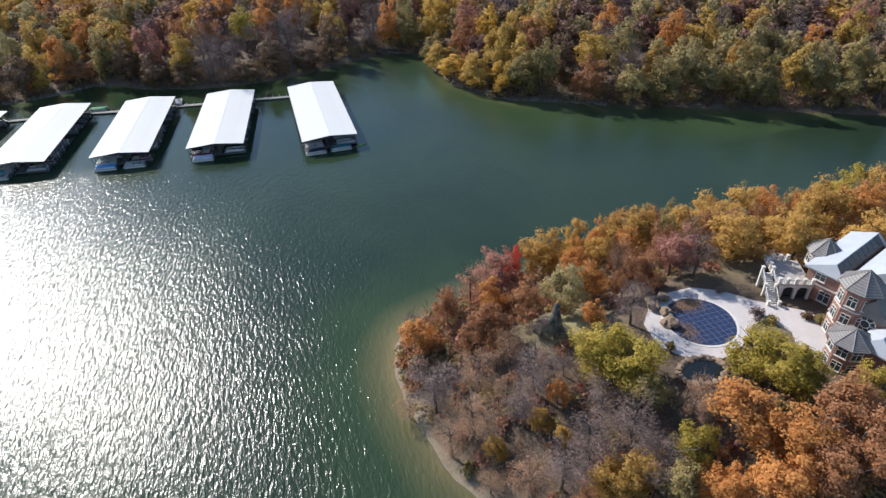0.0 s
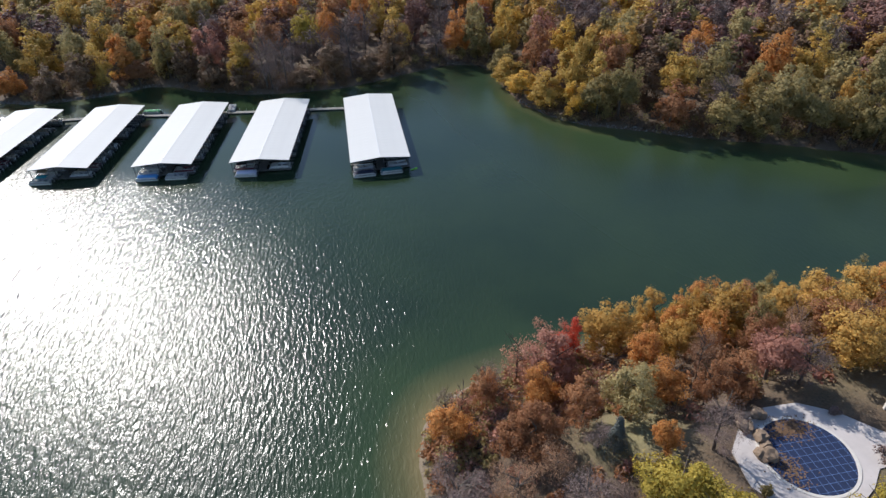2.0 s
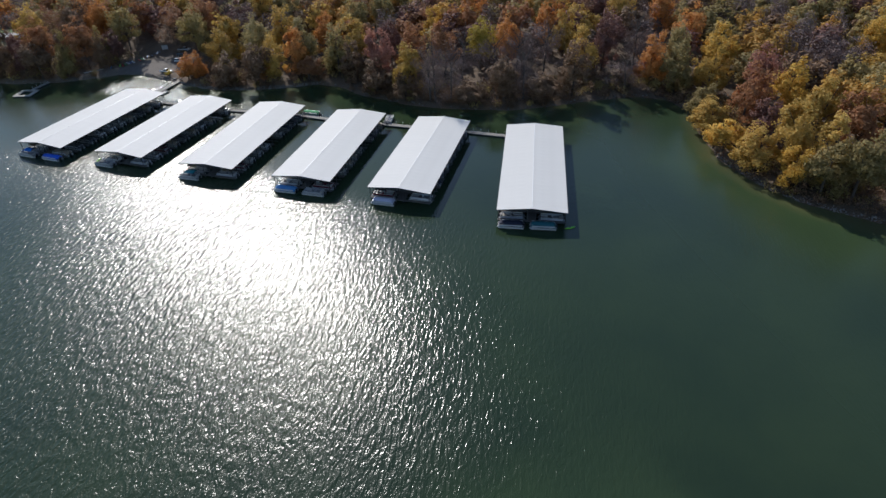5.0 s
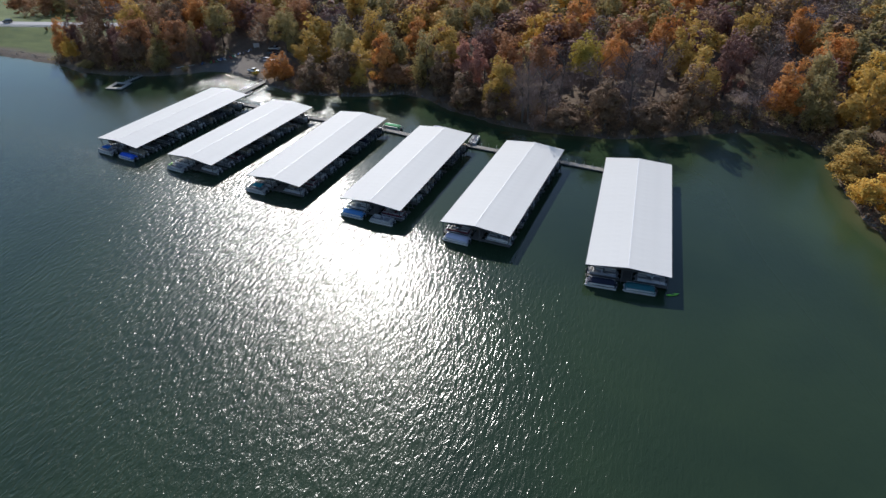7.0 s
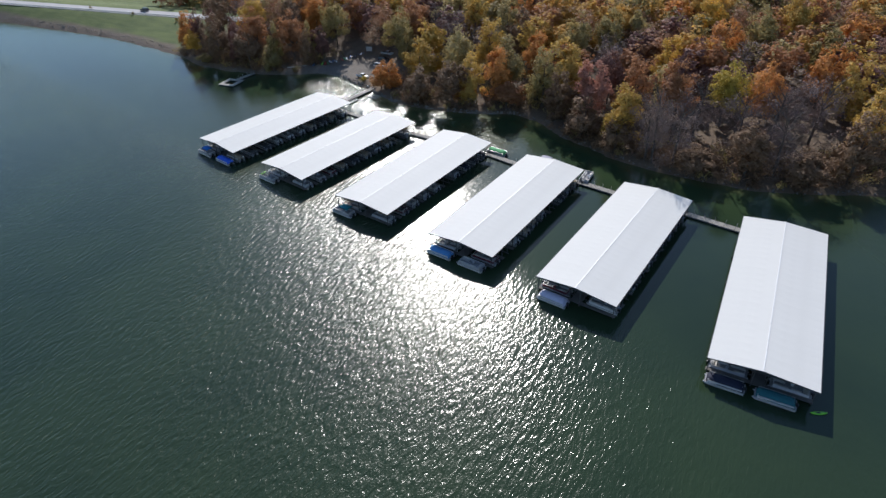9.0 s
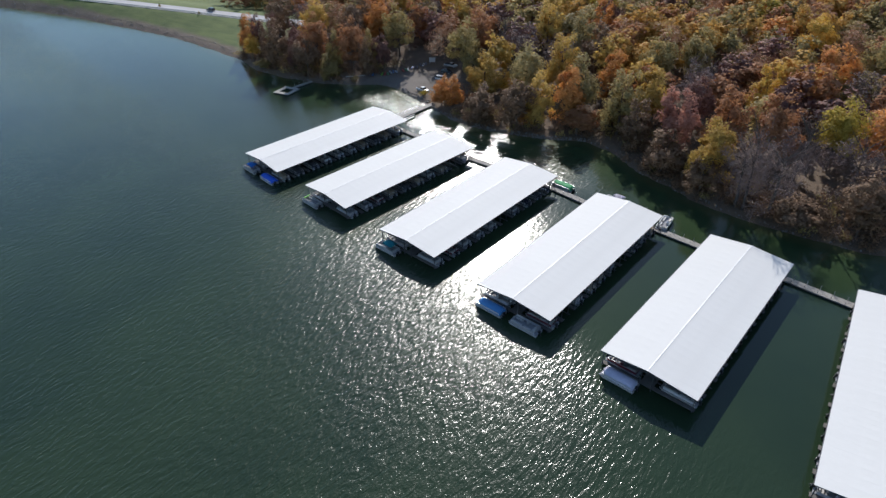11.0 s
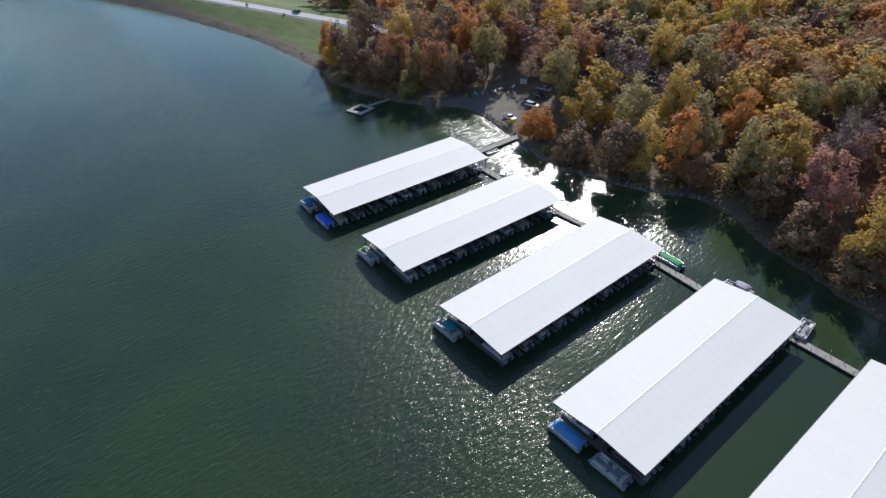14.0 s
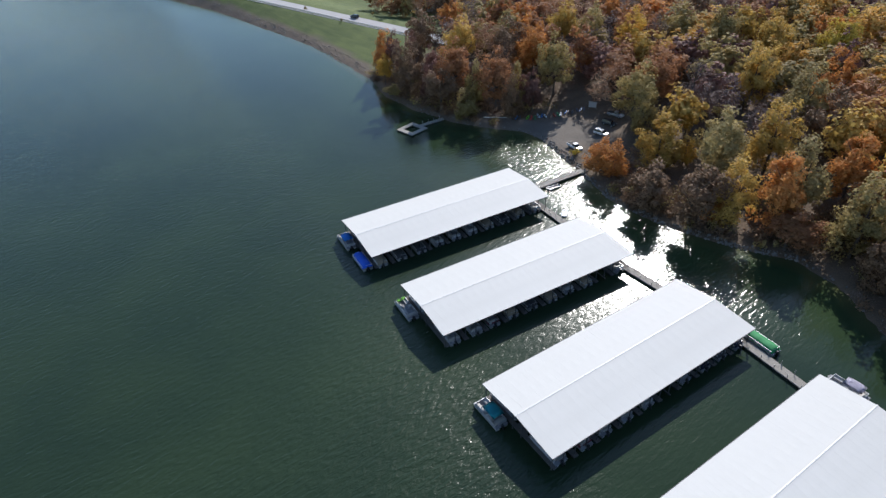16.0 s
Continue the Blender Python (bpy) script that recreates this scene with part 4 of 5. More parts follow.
def woods(name, spots, label):
    """Trees beyond counting, in one mesh."""
    r = np.random.default_rng(11)
    names = list(LEAF)
    base = {}
    for kind in ("leafy", "bare"):
        base[kind] = [crown_vertices(np.random.default_rng(50 + i), kind, 14.0, 4.5, 1300 if kind == "leafy" else 1300, 0.68) for i in range(6)]
    vs, slots, tints = [], [], []
    for x, y, w, tall, leaf in spots:
        v = base["bare" if leaf in ("bare", "tan") else "leafy"][r.integers(6)]
        t = r.uniform(0, 6.28)
        c, s = math.cos(t), math.sin(t)
        k = w / 9.0
        q = np.stack([(v[:, 0] * c - v[:, 1] * s) * k + x, (v[:, 0] * s + v[:, 1] * c) * k + y, v[:, 2] * tall / 14.0 + height(x, y)], 1)
        vs.append(q)
        slots.append(np.full(len(v) // 3, names.index(leaf)))
        tints.append(np.full(len(v), r.random()))
    me = leaves(name, np.concatenate(vs))
    for n in names:
        me.materials.append(LEAF[n])
    me.polygons.foreach_set("material_index", np.concatenate(slots).astype(np.int32))
    me.attributes.new("tint", "FLOAT", "POINT").data.foreach_set("value", np.concatenate(tints).astype(np.float32))
    return tagged(new(name, me), label, "forest", kind="stuff")


far = []
for cx in np.arange(-330, 380, 10.6):
    for cy in np.arange(-130, 300, 10.6):
        x, y = cx + rng.uniform(-3.6, 3.6), cy + rng.uniform(-3.6, 3.6)
        if y > min(290, 275 - 0.62 * (x - 30), 390 - 1.35 * x, max(205, 300 + (x + 150))):
            continue
        h, d, n = land(np.array([x]), np.array([y]))
        if n[0] and d[0] > 20 and not clear(x, y) and room(x, y, 11, 0.36):
            far.append((x, y, rng.uniform(12.5, 18.5), rng.uniform(15, 21), pick(x, y, rng)))
woods("far_woods", far, "autumn woods covering the hills behind the lake shore")
print("trees", len(planted), "far", len(far))


def undergrowth(name, spots, label):
    """Low bushes beyond counting, in one mesh."""
    r = np.random.default_rng(17)
    names = list(LEAF)
    vs, slots, tints = [], [], []
    for x, y, s, leaf in spots:
        n = 105
        c = r.normal(0, 0.4, (6, 3)) * (1, 1, 0.35) + (0, 0, 0.45)
        v = leaf_cloud(r, c * s, np.full(6, 0.45 * s), n, 0.5, 0.16 if leaf in ("bare", "tan") else 1.0)
        vs.append(v + (x, y, height(x, y)))
        slots.append(np.full(n, names.index(leaf)))
        tints.append(np.full(3 * n, r.random()))
    me = leaves(name, np.concatenate(vs))
    for n in names:
        me.materials.append(LEAF[n])
    me.polygons.foreach_set("material_index", np.concatenate(slots).astype(np.int32))
    me.attributes.new("tint", "FLOAT", "POINT").data.foreach_set("value", np.concatenate(tints).astype(np.float32))
    return tagged(new(name, me), label, "undergrowth", kind="stuff")


rng = random.Random(31)
low = []
for i in range(11000):
    x, y = rng.uniform(-250, 200), rng.uniform(-50, 125)
    h, d, n = land(np.array([x]), np.array([y]))
    if n[0] and (0.25 if x > -70 else 0.8) < d[0] < 17 and not clear(x, y):
        low.append((x, y, rng.uniform(1.6, 3.0) + 1.2 * soft(2, 8, d[0]), rng.choice(["brown", "olive", "bare", "brown", "brown", "bare"])))
for i in range(3000):
    x, y = (rng.uniform(6, 120), rng.uniform(-175, -74)) if i < 2200 else (rng.uniform(6, 42), rng.uniform(-108, -86))
    h, d, n = land(np.array([x]), np.array([y]))
    if not n[0] and d[0] > (1.7 if x < 24 else 0.8) and not clear(x, y):
        low.append((x, y, rng.uniform(0.9, 2.2), rng.choice(["tan", "bare", "bare", "rust", "tan", "pink", "olive"])))
print("bushes", len(low))
undergrowth("undergrowth", low, "tangled brown undergrowth and bushes under the trees")

# ---- house and pool on the point ----
def brickwork():
    m, nt, b = material("red_brick", 0.9)
    tc = nt.nodes.new("ShaderNodeTexCoord")
    br = nt.nodes.new("ShaderNodeTexBrick")
    br.inputs["Color1"].default_value, br.inputs["Color2"].default_value, br.inputs["Mortar"].default_value = (0.24, 0.10, 0.07, 1), (0.31, 0.14, 0.10, 1), (0.38, 0.34, 0.30, 1)
    br.inputs["Scale"].default_value = 4.0
    sp, cb = nt.nodes.new("ShaderNodeSeparateXYZ"), nt.nodes.new("ShaderNodeCombineXYZ")
    ad = nt.nodes.new("ShaderNodeMath")
    nt.links.new(tc.outputs["Object"], sp.inputs[0])
    nt.links.new(sp.outputs[0], ad.inputs[0])
    nt.links.new(sp.outputs[1], ad.inputs[1])
    nt.links.new(ad.outputs[0], cb.inputs[0])
    nt.links.new(sp.outputs[2], cb.inputs[1])
    nt.links.new(cb.outputs[0], br.inputs["Vector"])
    nt.links.new(mix(nt, 0.35, br.outputs["Color"], ramp(nt, noise_of(nt, 0.6), [(0.3, (0.20, 0.09, 0.06)), (0.7, (0.34, 0.18, 0.13))])), b.inputs["Base Color"])
    bump(nt, b, br.outputs["Fac"], -0.4, 0.01)
    return m


BRICK = brickwork()
SHINGLE = plain("weathered_shingles", (0.165, 0.15, 0.14), 0.62, scale=0.8, vary=0.25, relief=0.02, fine=4)
SLATE = plain("grey_roof_sheets", (0.40, 0.42, 0.44), 0.42, scale=0.5, vary=0.12, relief=0.006, fine=5)
COURSE = plain("pale_shingle_edges", (0.27, 0.25, 0.235), 0.7, scale=2.0, vary=0.3, relief=0.01)
CREAM = plain("cream_stone_trim", (0.62, 0.58, 0.52), 0.8, vary=0.12)
GLASS = plain("dark_window_glass", (0.05, 0.07, 0.075), 0.07, vary=0.2, relief=0)
DARK = plain("shaded_recess", (0.03, 0.03, 0.03), 0.9, relief=0)
HOUSE = pose(73.7, -123.3, 15.0)
house = thing("house", "large red-brick house with grey roofs, round towers and a cream terrace", "house", HOUSE)


def walls(name, outline, z0, z1, mat=None):
    return part(name, prism(B(), outline, z0, z1), mat or BRICK, house)


def ring_of(u, v, r, n=8, turn=22.5):
    return [(u + r * math.cos(radians(turn + 360 * i / n)), v + r * math.sin(radians(turn + 360 * i / n))) for i in range(n)]


def tent(u, v, r, z0, z1, n=8, name="tower_roof", mat=None):
    bm = B()
    eave = [bm.verts.new((x, y, z0)) for x, y in ring_of(u, v, r, n)]
    under = [bm.verts.new((x, y, z0 - 0.18)) for x, y in ring_of(u, v, r, n)]
    top = bm.verts.new((u, v, z1))
    for i in range(n):
        j = (i + 1) % n
        bm.faces.new((eave[i], eave[j], top))
        bm.faces.new((under[i], under[j], eave[j], eave[i]))
    bm.faces.new(under[::-1])
    ob = part(name, bm, mat or SHINGLE, house)
    for k in range(9):
        s0, s1 = 1 - k / 9.5, 1 - k / 9.5 - 0.028
        bm = B()
        low = [bm.verts.new((x, y, z0 + (z1 - z0) * (1 - s0) + 0.05)) for x, y in ring_of(u, v, r * s0 + 0.03, n)]
        high = [bm.verts.new((x, y, z0 + (z1 - z0) * (1 - s1) + 0.05)) for x, y in ring_of(u, v, r * s1 + 0.03, n)]
        for i in range(n):
            bm.faces.new((low[i], low[(i + 1) % n], high[(i + 1) % n], high[i]))
        part("shingle_course", bm, COURSE, ob)
    for i in range(n):
        x, y = ring_of(u, v, r, n)[i]
        part("hip_cap", rod(B(), (x, y, z0 + 0.03), (u, v, z1 + 0.03), 0.09, seg=5), CREAM if mat else SHINGLE, ob)
    return ob


def hip(u0, u1, v0, v1, z0, z1, along_v, hip0, hip1, mat, name="roof", ridge=0.5):
    """A ridge roof over a rectangle; hip0 and hip1: how far the ridge stops short of its ends; ridge: its place across."""
    bm = B()
    if along_v:
        m = (u0 + u1) / 2
        a, b = (m, v0 + hip0, z1), (m, v1 - hip1, z1)
        corners = [(u0, v0), (u1, v0), (u1, v1), (u0, v1)]
    else:
        m = v0 + (v1 - v0) * ridge
        a, b = (u0 + hip0, m, z1), (u1 - hip1, m, z1)
        corners = [(u0, v1), (u0, v0), (u1, v0), (u1, v1)]
    c = [bm.verts.new((*p, z0)) for p in corners]
    l = [bm.verts.new((*p, z0 - 0.25)) for p in corners]
    a, b = bm.verts.new(a), bm.verts.new(b)
    bm.faces.new((c[0], c[1], a))
    bm.faces.new((c[1], c[2], b, a))
    bm.faces.new((c[2], c[3], b))
    bm.faces.new((c[3], c[0], a, b))
    for i in range(4):
        bm.faces.new((l[i], l[(i + 1) % 4], c[(i + 1) % 4], c[i]))
    bm.faces.new(l[::-1])
    bmesh.ops.recalc_face_normals(bm, faces=bm.faces)
    ob = part(name, bm, mat, house)
    return ob


def window(u, v, z, wide, tall, face, arched=False):
    """face: degrees that the window looks towards, in the house's own axes."""
    w = new("window")
    w.parent = house
    w.matrix_basis = pose(u, v, z, 0, 0, face + 90)
    part("pane", box(B(), (0, 0.0, 0), (wide, 0.06, tall)), GLASS, w)
    fr = B()
    for x in (-wide / 2, 0, wide / 2):
        box(fr, (x, -0.05, 0), (0.1, 0.1, tall + 0.1))
    for y in (-tall / 2, tall / 2, tall * 0.18):
        box(fr, (0, -0.05, y), (wide + 0.1, 0.1, 0.1))
    part("window_frame", fr, CREAM, w)
    part("sill", box(B(), (0, -0.1, -tall / 2 - 0.1), (wide + 0.3, 0.25, 0.12)), CREAM, w)
    return w


# turret over the terrace
walls("turret_wall", ring_of(8.6, 6.1, 2.5), 3.3, 6.5, CREAM)
tent(8.6, 6.1, 3.1, 6.6, 9.3)
for a in (180, 225, 270, 135):
    window(8.6 + 2.34 * math.cos(radians(a)), 6.1 + 2.34 * math.sin(radians(a)), 4.9, 1.3, 1.7, a)
# terrace on arches
bm = B()
for a, b in ((-0.2, 0.5), (2.4, 2.9), (4.8, 5.2)):
    box(bm, ((a + b) / 2, 0.2, 1.3), (b - a, 0.5, 2.6))
for a, b in ((0.5, 2.4), (2.9, 4.8)):
    n = 8
    for i in range(n):
        t0, t1 = math.pi * i / n, math.pi * (i + 1) / n
        m = (a + b) / 2
        for t in ((t0 + t1) / 2,):
            x = m - (b - a) / 2 * math.cos(t)
            z = 2.0 + 0.6 * math.sin(t)
            box(bm, (x, 0.2, (z + 2.95) / 2), ((b - a) / n + 0.02, 0.5, 2.95 - z))
box(bm, (2.5, 0.2, 2.9), (5.6, 0.6, 0.3))
part("arcade", bm, CREAM, house)
part("arcade_recess", box(B(), (2.5, 3.6, 1.4), (5.2, 6.0, 2.7)), DARK, house)
part("terrace_floor", box(B(), (2.2, 3.6, 3.18), (5.9, 7.4, 0.28)), plain("terrace_paving", (0.36, 0.33, 0.30), 0.85, vary=0.2), house)
for x0, y0, x1, y1 in ((-0.6, 0.0, 5.0, 0.0), (-0.6, 3.4, -0.6, 7.2), (-0.6, 7.2, 3.2, 7.2)):
    n = 4 if abs(x1 - x0) > 4.5 else 3
    for i in range(n + 1):
        x, y = x0 + (x1 - x0) * i / n, y0 + (y1 - y0) * i / n
        part("balustrade_post", box(box(B(), (x, y, 3.9), (0.4, 0.4, 1.2)), (x, y, 4.56), (0.52, 0.52, 0.14)), CREAM, house)
    c = Vector(((x0 + x1) / 2, (y0 + y1) / 2, 4.2))
    part("balustrade_rail", box(B(), c, (abs(x1 - x0) + 0.1, abs(y1 - y0) + 0.1, 0.14)), CREAM, house)
    k = int(max(abs(x1 - x0), abs(y1 - y0)) / 0.3)
    bm = B()
    for i in range(k):
        s = (i + 0.5) / k
        box(bm, (x0 + (x1 - x0) * s, y0 + (y1 - y0) * s, 3.75), (0.1, 0.1, 0.9))
    part("balusters", bm, CREAM, house)
for i in range(18):
    part("stair_step", box(B(), (-1.5, 3.2 - i * 0.3, 3.2 - i * 0.183 - 0.1), (1.7, 0.32, 0.2)), CREAM, house)
for u in (-2.4, -0.6):
    rail = B()
    rod(rail, (u, 3.3, 4.2), (u, -2.2, 0.85), 0.09, seg=6)
    for i in range(12):
        s = i / 11
        rod(rail, (u, 3.3 - 5.5 * s, 3.2 - 3.35 * s), (u, 3.3 - 5.5 * s, 4.2 - 3.35 * s), 0.05, seg=5)
    part("stair_rail", rail, CREAM, house)
    for y, z in ((3.4, 2.2), (0.6, 1.3), (-2.3, 0.5)):
        part("newel_post", box(box(B(), (u, y, z), (0.45, 0.45, z * 2 + 0.1)), (u, y, z * 2 + 0.1), (0.58, 0.58, 0.16)), CREAM, house)
# tall tower
walls("tower_wall", ring_of(7.3, -8.8, 3.0), -0.6, 10.4)
tent(7.3, -8.8, 3.6, 10.5, 13.4)
for a in (135, 180, 225, 270):
    for z in (1.6, 4.9, 8.4):
        window(7.3 + 2.8 * math.cos(radians(a)), -8.8 + 2.8 * math.sin(radians(a)), z, 1.35, 1.9, a)
for z in (3.2, 6.6):
    part("stone_band", prism(B(), ring_of(7.3, -8.8, 3.06), z, z + 0.22), CREAM, house)
# low tower and wing
walls("tower_wall", ring_of(4.2, -15.9, 2.8), -0.6, 5.3)
tent(4.2, -15.9, 3.4, 5.4, 7.3)
for a in (135, 180, 225, 270):
    for z in (1.3, 4.1):
        window(4.2 + 2.62 * math.cos(radians(a)), -15.9 + 2.62 * math.sin(radians(a)), z, 1.5, 1.7, a)

# the terrace and the towers stand askew to the wings
askew = set(house.children)
for ob in askew:
    ob.matrix_basis = Matrix.Rotation(radians(-23), 4, "Z") @ ob.matrix_basis
# wings
walls("wing_wall", [(0, 0.3), (16, 0.3), (16, 5.9), (0, 5.9)], -0.6, 6.4)
hip(-0.5, 16.5, -0.1, 6.5, 6.4, 8.5, False, 0.9, 0.3, SLATE, ridge=0.34)
# rows of panels added on the south slope, whose shade is in their dark colour
SLOPE_SHADE = plain("shaded_slope_panels", (0.018, 0.02, 0.026), 0.3, scale=0.6, vary=0.2, relief=0)
fall = math.atan2(2.1, 2.244)
panel_mesh = bpy.data.meshes.new("solar_panel")
bm = box(B(), (0, 0, 0), (1.62, 1.4, 0.05))
bm.to_mesh(panel_mesh)
bm.free()
for i in range(9):
    for k in range(2):
        m = pose(1.1 + i * 1.68, -0.1, 6.4) @ Matrix.Rotation(fall, 4, "X") @ pose(0, 0.8 + k * 1.46, 0.05)
        part_of("solar_panel", panel_mesh, SLOPE_SHADE, house, m=m)
window(0.0, 1.9, 1.6, 1.9, 2.1, 180)
window(0.0, 3.6, 5.1, 1.7, 1.4, 180)
window(2.6, 0.28, 1.6, 1.6, 2.0, -90)
part("stone_band", box(B(), (0, 2.8, 3.4), (0.12, 5.7, 0.3)), CREAM, house)
walls("main_wall", [(0.3, -9.5), (20, -9.5), (20, -0.9), (0.3, -0.9)], -0.6, 7.5)
hip(-0.2, 20.5, -10.0, -0.4, 7.6, 11.2, False, 0.3, 3.0, SLATE)
g = B()
v = [g.verts.new(p) for p in ((0.26, -9.5, 7.45), (0.26, -0.9, 7.45), (0.26, -5.2, 10.9))]
g.faces.new(v[::-1])
part("gable_wall", g, BRICK, house)
rose = new("window")
rose.parent = house
rose.matrix_basis = pose(-6.68, -6.7, 5.2, 0, 0, -90)
part("pane", rod(B(), (0, 0.02, 0), (0, -0.05, 0), 1.45, seg=24), GLASS, rose)
fr = B()
for rr in (1.5, 0.7):
    for i in range(24):
        a, b = 2 * math.pi * i / 24, 2 * math.pi * (i + 1) / 24
        rod(fr, (rr * math.cos(a), -0.08, rr * math.sin(a)), (rr * math.cos(b), -0.08, rr * math.sin(b)), 0.09, seg=5)
for i in range(8):
    a = 2 * math.pi * i / 8
    rod(fr, (0.7 * math.cos(a), -0.08, 0.7 * math.sin(a)), (1.45 * math.cos(a), -0.08, 1.45 * math.sin(a)), 0.07, seg=5)
part("window_frame", fr, CREAM, rose)
walls("front_wing_wall", [(-6.6, -9.4), (0.2, -9.4), (0.2, -4.0), (-6.6, -4.0)], -0.6, 6.9)
hip(-7.1, 3.0, -9.9, -3.5, 6.9, 10.0, False, 0.0, 0.0, SHINGLE)
g = B()
v = [g.verts.new(p) for p in ((-6.58, -9.4, 6.7), (-6.58, -4.0, 6.7), (-6.58, -6.7, 9.5))]
g.faces.new(v[::-1])
part("gable_wall", g, BRICK, house)
walls("low_wing_wall", [(-11.5, -12.6), (-2.0, -12.6), (-2.0, -8.2), (-11.5, -8.2)], -0.6, 4.9)
hip(-12.0, -1.6, -13.1, -7.7, 4.9, 7.0, False, 1.5, 0.0, SLATE)
for ob in house.children:
    if ob not in askew:
        ob.matrix_basis = pose(6.6, -5.7, 0, 0, 0, 19) @ ob.matrix_basis

# pool
POOL = Vector((56.7, -124.1))
edge = [(47.2, -121.5), (46.6, -127), (49.3, -131.0), (53.0, -133.0), (57.5, -132.4), (61.8, -130.2), (64.6, -127.8), (68.2, -127.6), (69.5, -131.5), (67.4, -135.0), (69.0, -137.5),
        (72.4, -136.8), (74.6, -133.0), (76.6, -128.6), (73.6, -126.2), (69.4, -122.6), (65.6, -118.4), (61.0, -115.7), (55.8, -115.6), (51.0, -117.4)]
deck = tagged(new("pool_deck"), "pale concrete pool deck and path to the house", "pool deck", kind="structure")
bm = prism(B(), edge, 14.9, 15.13)
part("slab", bm, plain("bleached_concrete", (0.52, 0.47, 0.44), 0.85, scale=0.5, vary=0.14, relief=0.01), deck)
pool = thing("swimming_pool", "round swimming pool under a dark blue mesh winter cover", "swimming pool", pose(POOL.x, POOL.y, 15.13))
bm = B()
v = [bm.verts.new((6.0 * math.cos(2 * math.pi * i / 48) * (1 + 0.03 * math.sin(3 * 2 * math.pi * i / 48)), 6.1 * math.sin(2 * math.pi * i / 48), 0.02)) for i in range(48)]
bm.faces.new(v)
r = bmesh.ops.inset_region(bm, faces=bm.faces[:], thickness=0.4, depth=0.0)
part("cover", bm, plain("blue_mesh_cover", (0.009, 0.021, 0.066), 0.7, scale=1.0, vary=0.3, relief=0.01), pool)
STRAP = plain("pale_blue_strap", (0.10, 0.16, 0.32), 0.7, vary=0.3, relief=0)
for i in range(-5, 6):
    reach = math.sqrt(max(0.1, 6.0 ** 2 - (i * 1.1) ** 2))
    part("strap", box(B(), (i * 1.1, 0, 0.035), (0.06, 2 * reach, 0.012), None), STRAP, pool)
    part("strap", box(B(), (0, i * 1.1, 0.037), (2 * reach, 0.06, 0.012), None), STRAP, pool)
bm = B()
for i in range(48):
    a, b = 2 * math.pi * i / 48, 2 * math.pi * (i + 1) / 48
    box(bm, (6.2 * math.cos((a + b) / 2), 6.25 * math.sin((a + b) / 2), 0.03), (0.4, 0.8, 0.08), Matrix.Rotation((a + b) / 2, 4, "Z"))
part("coping", bm, CREAM, pool)
rng = random.Random(12)


def boulder(x, y, z, s, label, group):
    t = thing("boulder", label, "boulder", pose(x, y, z, rng.uniform(-20, 20), rng.uniform(-20, 20), rng.uniform(0, 360)), group)
    part("rock", ball(B(), (0, 0, 0), (s, s * rng.uniform(0.6, 0.9), s * rng.uniform(0.45, 0.7)), 2, s * 0.13, rng), SANDSTONE, t)


SANDSTONE = plain("tan_sandstone", (0.24, 0.17, 0.115), 0.9, scale=1.2, vary=0.35, relief=0.05, fine=5)
for i in range(16):
    a = rng.uniform(2.2, 3.6)
    rr = rng.uniform(4.6, 7.6)
    boulder(POOL.x + rr * math.cos(a) + 1.0, POOL.y + rr * math.sin(a) + 3.6, 15.3 + rng.uniform(0, 0.9), rng.uniform(0.5, 1.3), "tan sandstone boulder of the pool waterfall", "pool boulders")
for i in range(22):
    a = 2 * math.pi * i / 22
    boulder(49.8 + 4.0 * math.cos(a), -134.0 + 2.6 * math.sin(a), 15.1, rng.uniform(0.45, 0.9), "grey-tan boulder ringing the garden pond", "pond boulders")
pond = thing("garden_pond", "small dark garden pond ringed with boulders", "pond", pose(49.8, -134.0, 15.12))
part("water", prism(B(), [(3.7 * math.cos(2 * math.pi * i / 24), 2.4 * math.sin(2 * math.pi * i / 24)) for i in range(24)], -0.8, 0.0), plain("still_dark_water", (0.01, 0.013, 0.012), 0.06, vary=0.2, relief=0), pond)
lr = np.random.default_rng(9)
pts = np.stack([POOL.x + lr.normal(0.2, 1.6, 700), POOL.y + 4.4 + lr.normal(0, 0.9, 700), np.full(700, 15.2)], 1)
more = np.stack([POOL.x - 3.8 + lr.normal(0, 1.0, 300), POOL.y - 1.5 + lr.normal(0, 1.4, 300), np.full(300, 15.2)], 1)
pts = np.concatenate([pts, more])
ang = lr.uniform(0, 6.28, len(pts))
dx = np.stack([np.cos(ang), np.sin(ang), lr.uniform(-0.3, 0.3, len(pts))], 1) * 0.16
dy = np.stack([-np.sin(ang), np.cos(ang), lr.uniform(-0.3, 0.3, len(pts))], 1) * 0.11
me = bpy.data.meshes.new("fallen_leaves")
me.from_pydata(np.stack([pts - dx, pts + dy, pts + dx, pts - dy], 1).reshape(-1, 3), [], np.arange(len(pts) * 4).reshape(-1, 4))
me.materials.append(LEAF["brown"])
tagged(new("fallen_leaves", me), "withered brown leaves blown onto the pool cover", "leaves", kind="stuff")


def bush(x, y, wide, tall, leaf, label, group="garden bushes"):
    r = np.random.default_rng(int(abs(x) * 10))
    c = r.normal(0, 0.33, (14, 3)) * (1, 1, 0.5) + (0, 0, 0.5)
    v = leaf_cloud(r, c * (wide / 2, wide / 2, tall), np.full(14, 0.2 * wide), 900, 0.22)
    b = thing("bush", label, "bush", pose(x, y, height(x, y)), group)
    part_of("foliage", leaves("foliage", v), LEAF[leaf], b)
    part("stem", rod(B(), (0, 0, -0.2), (0, 0, tall * 0.5), 0.08, 0.04, 6), BARK, b)


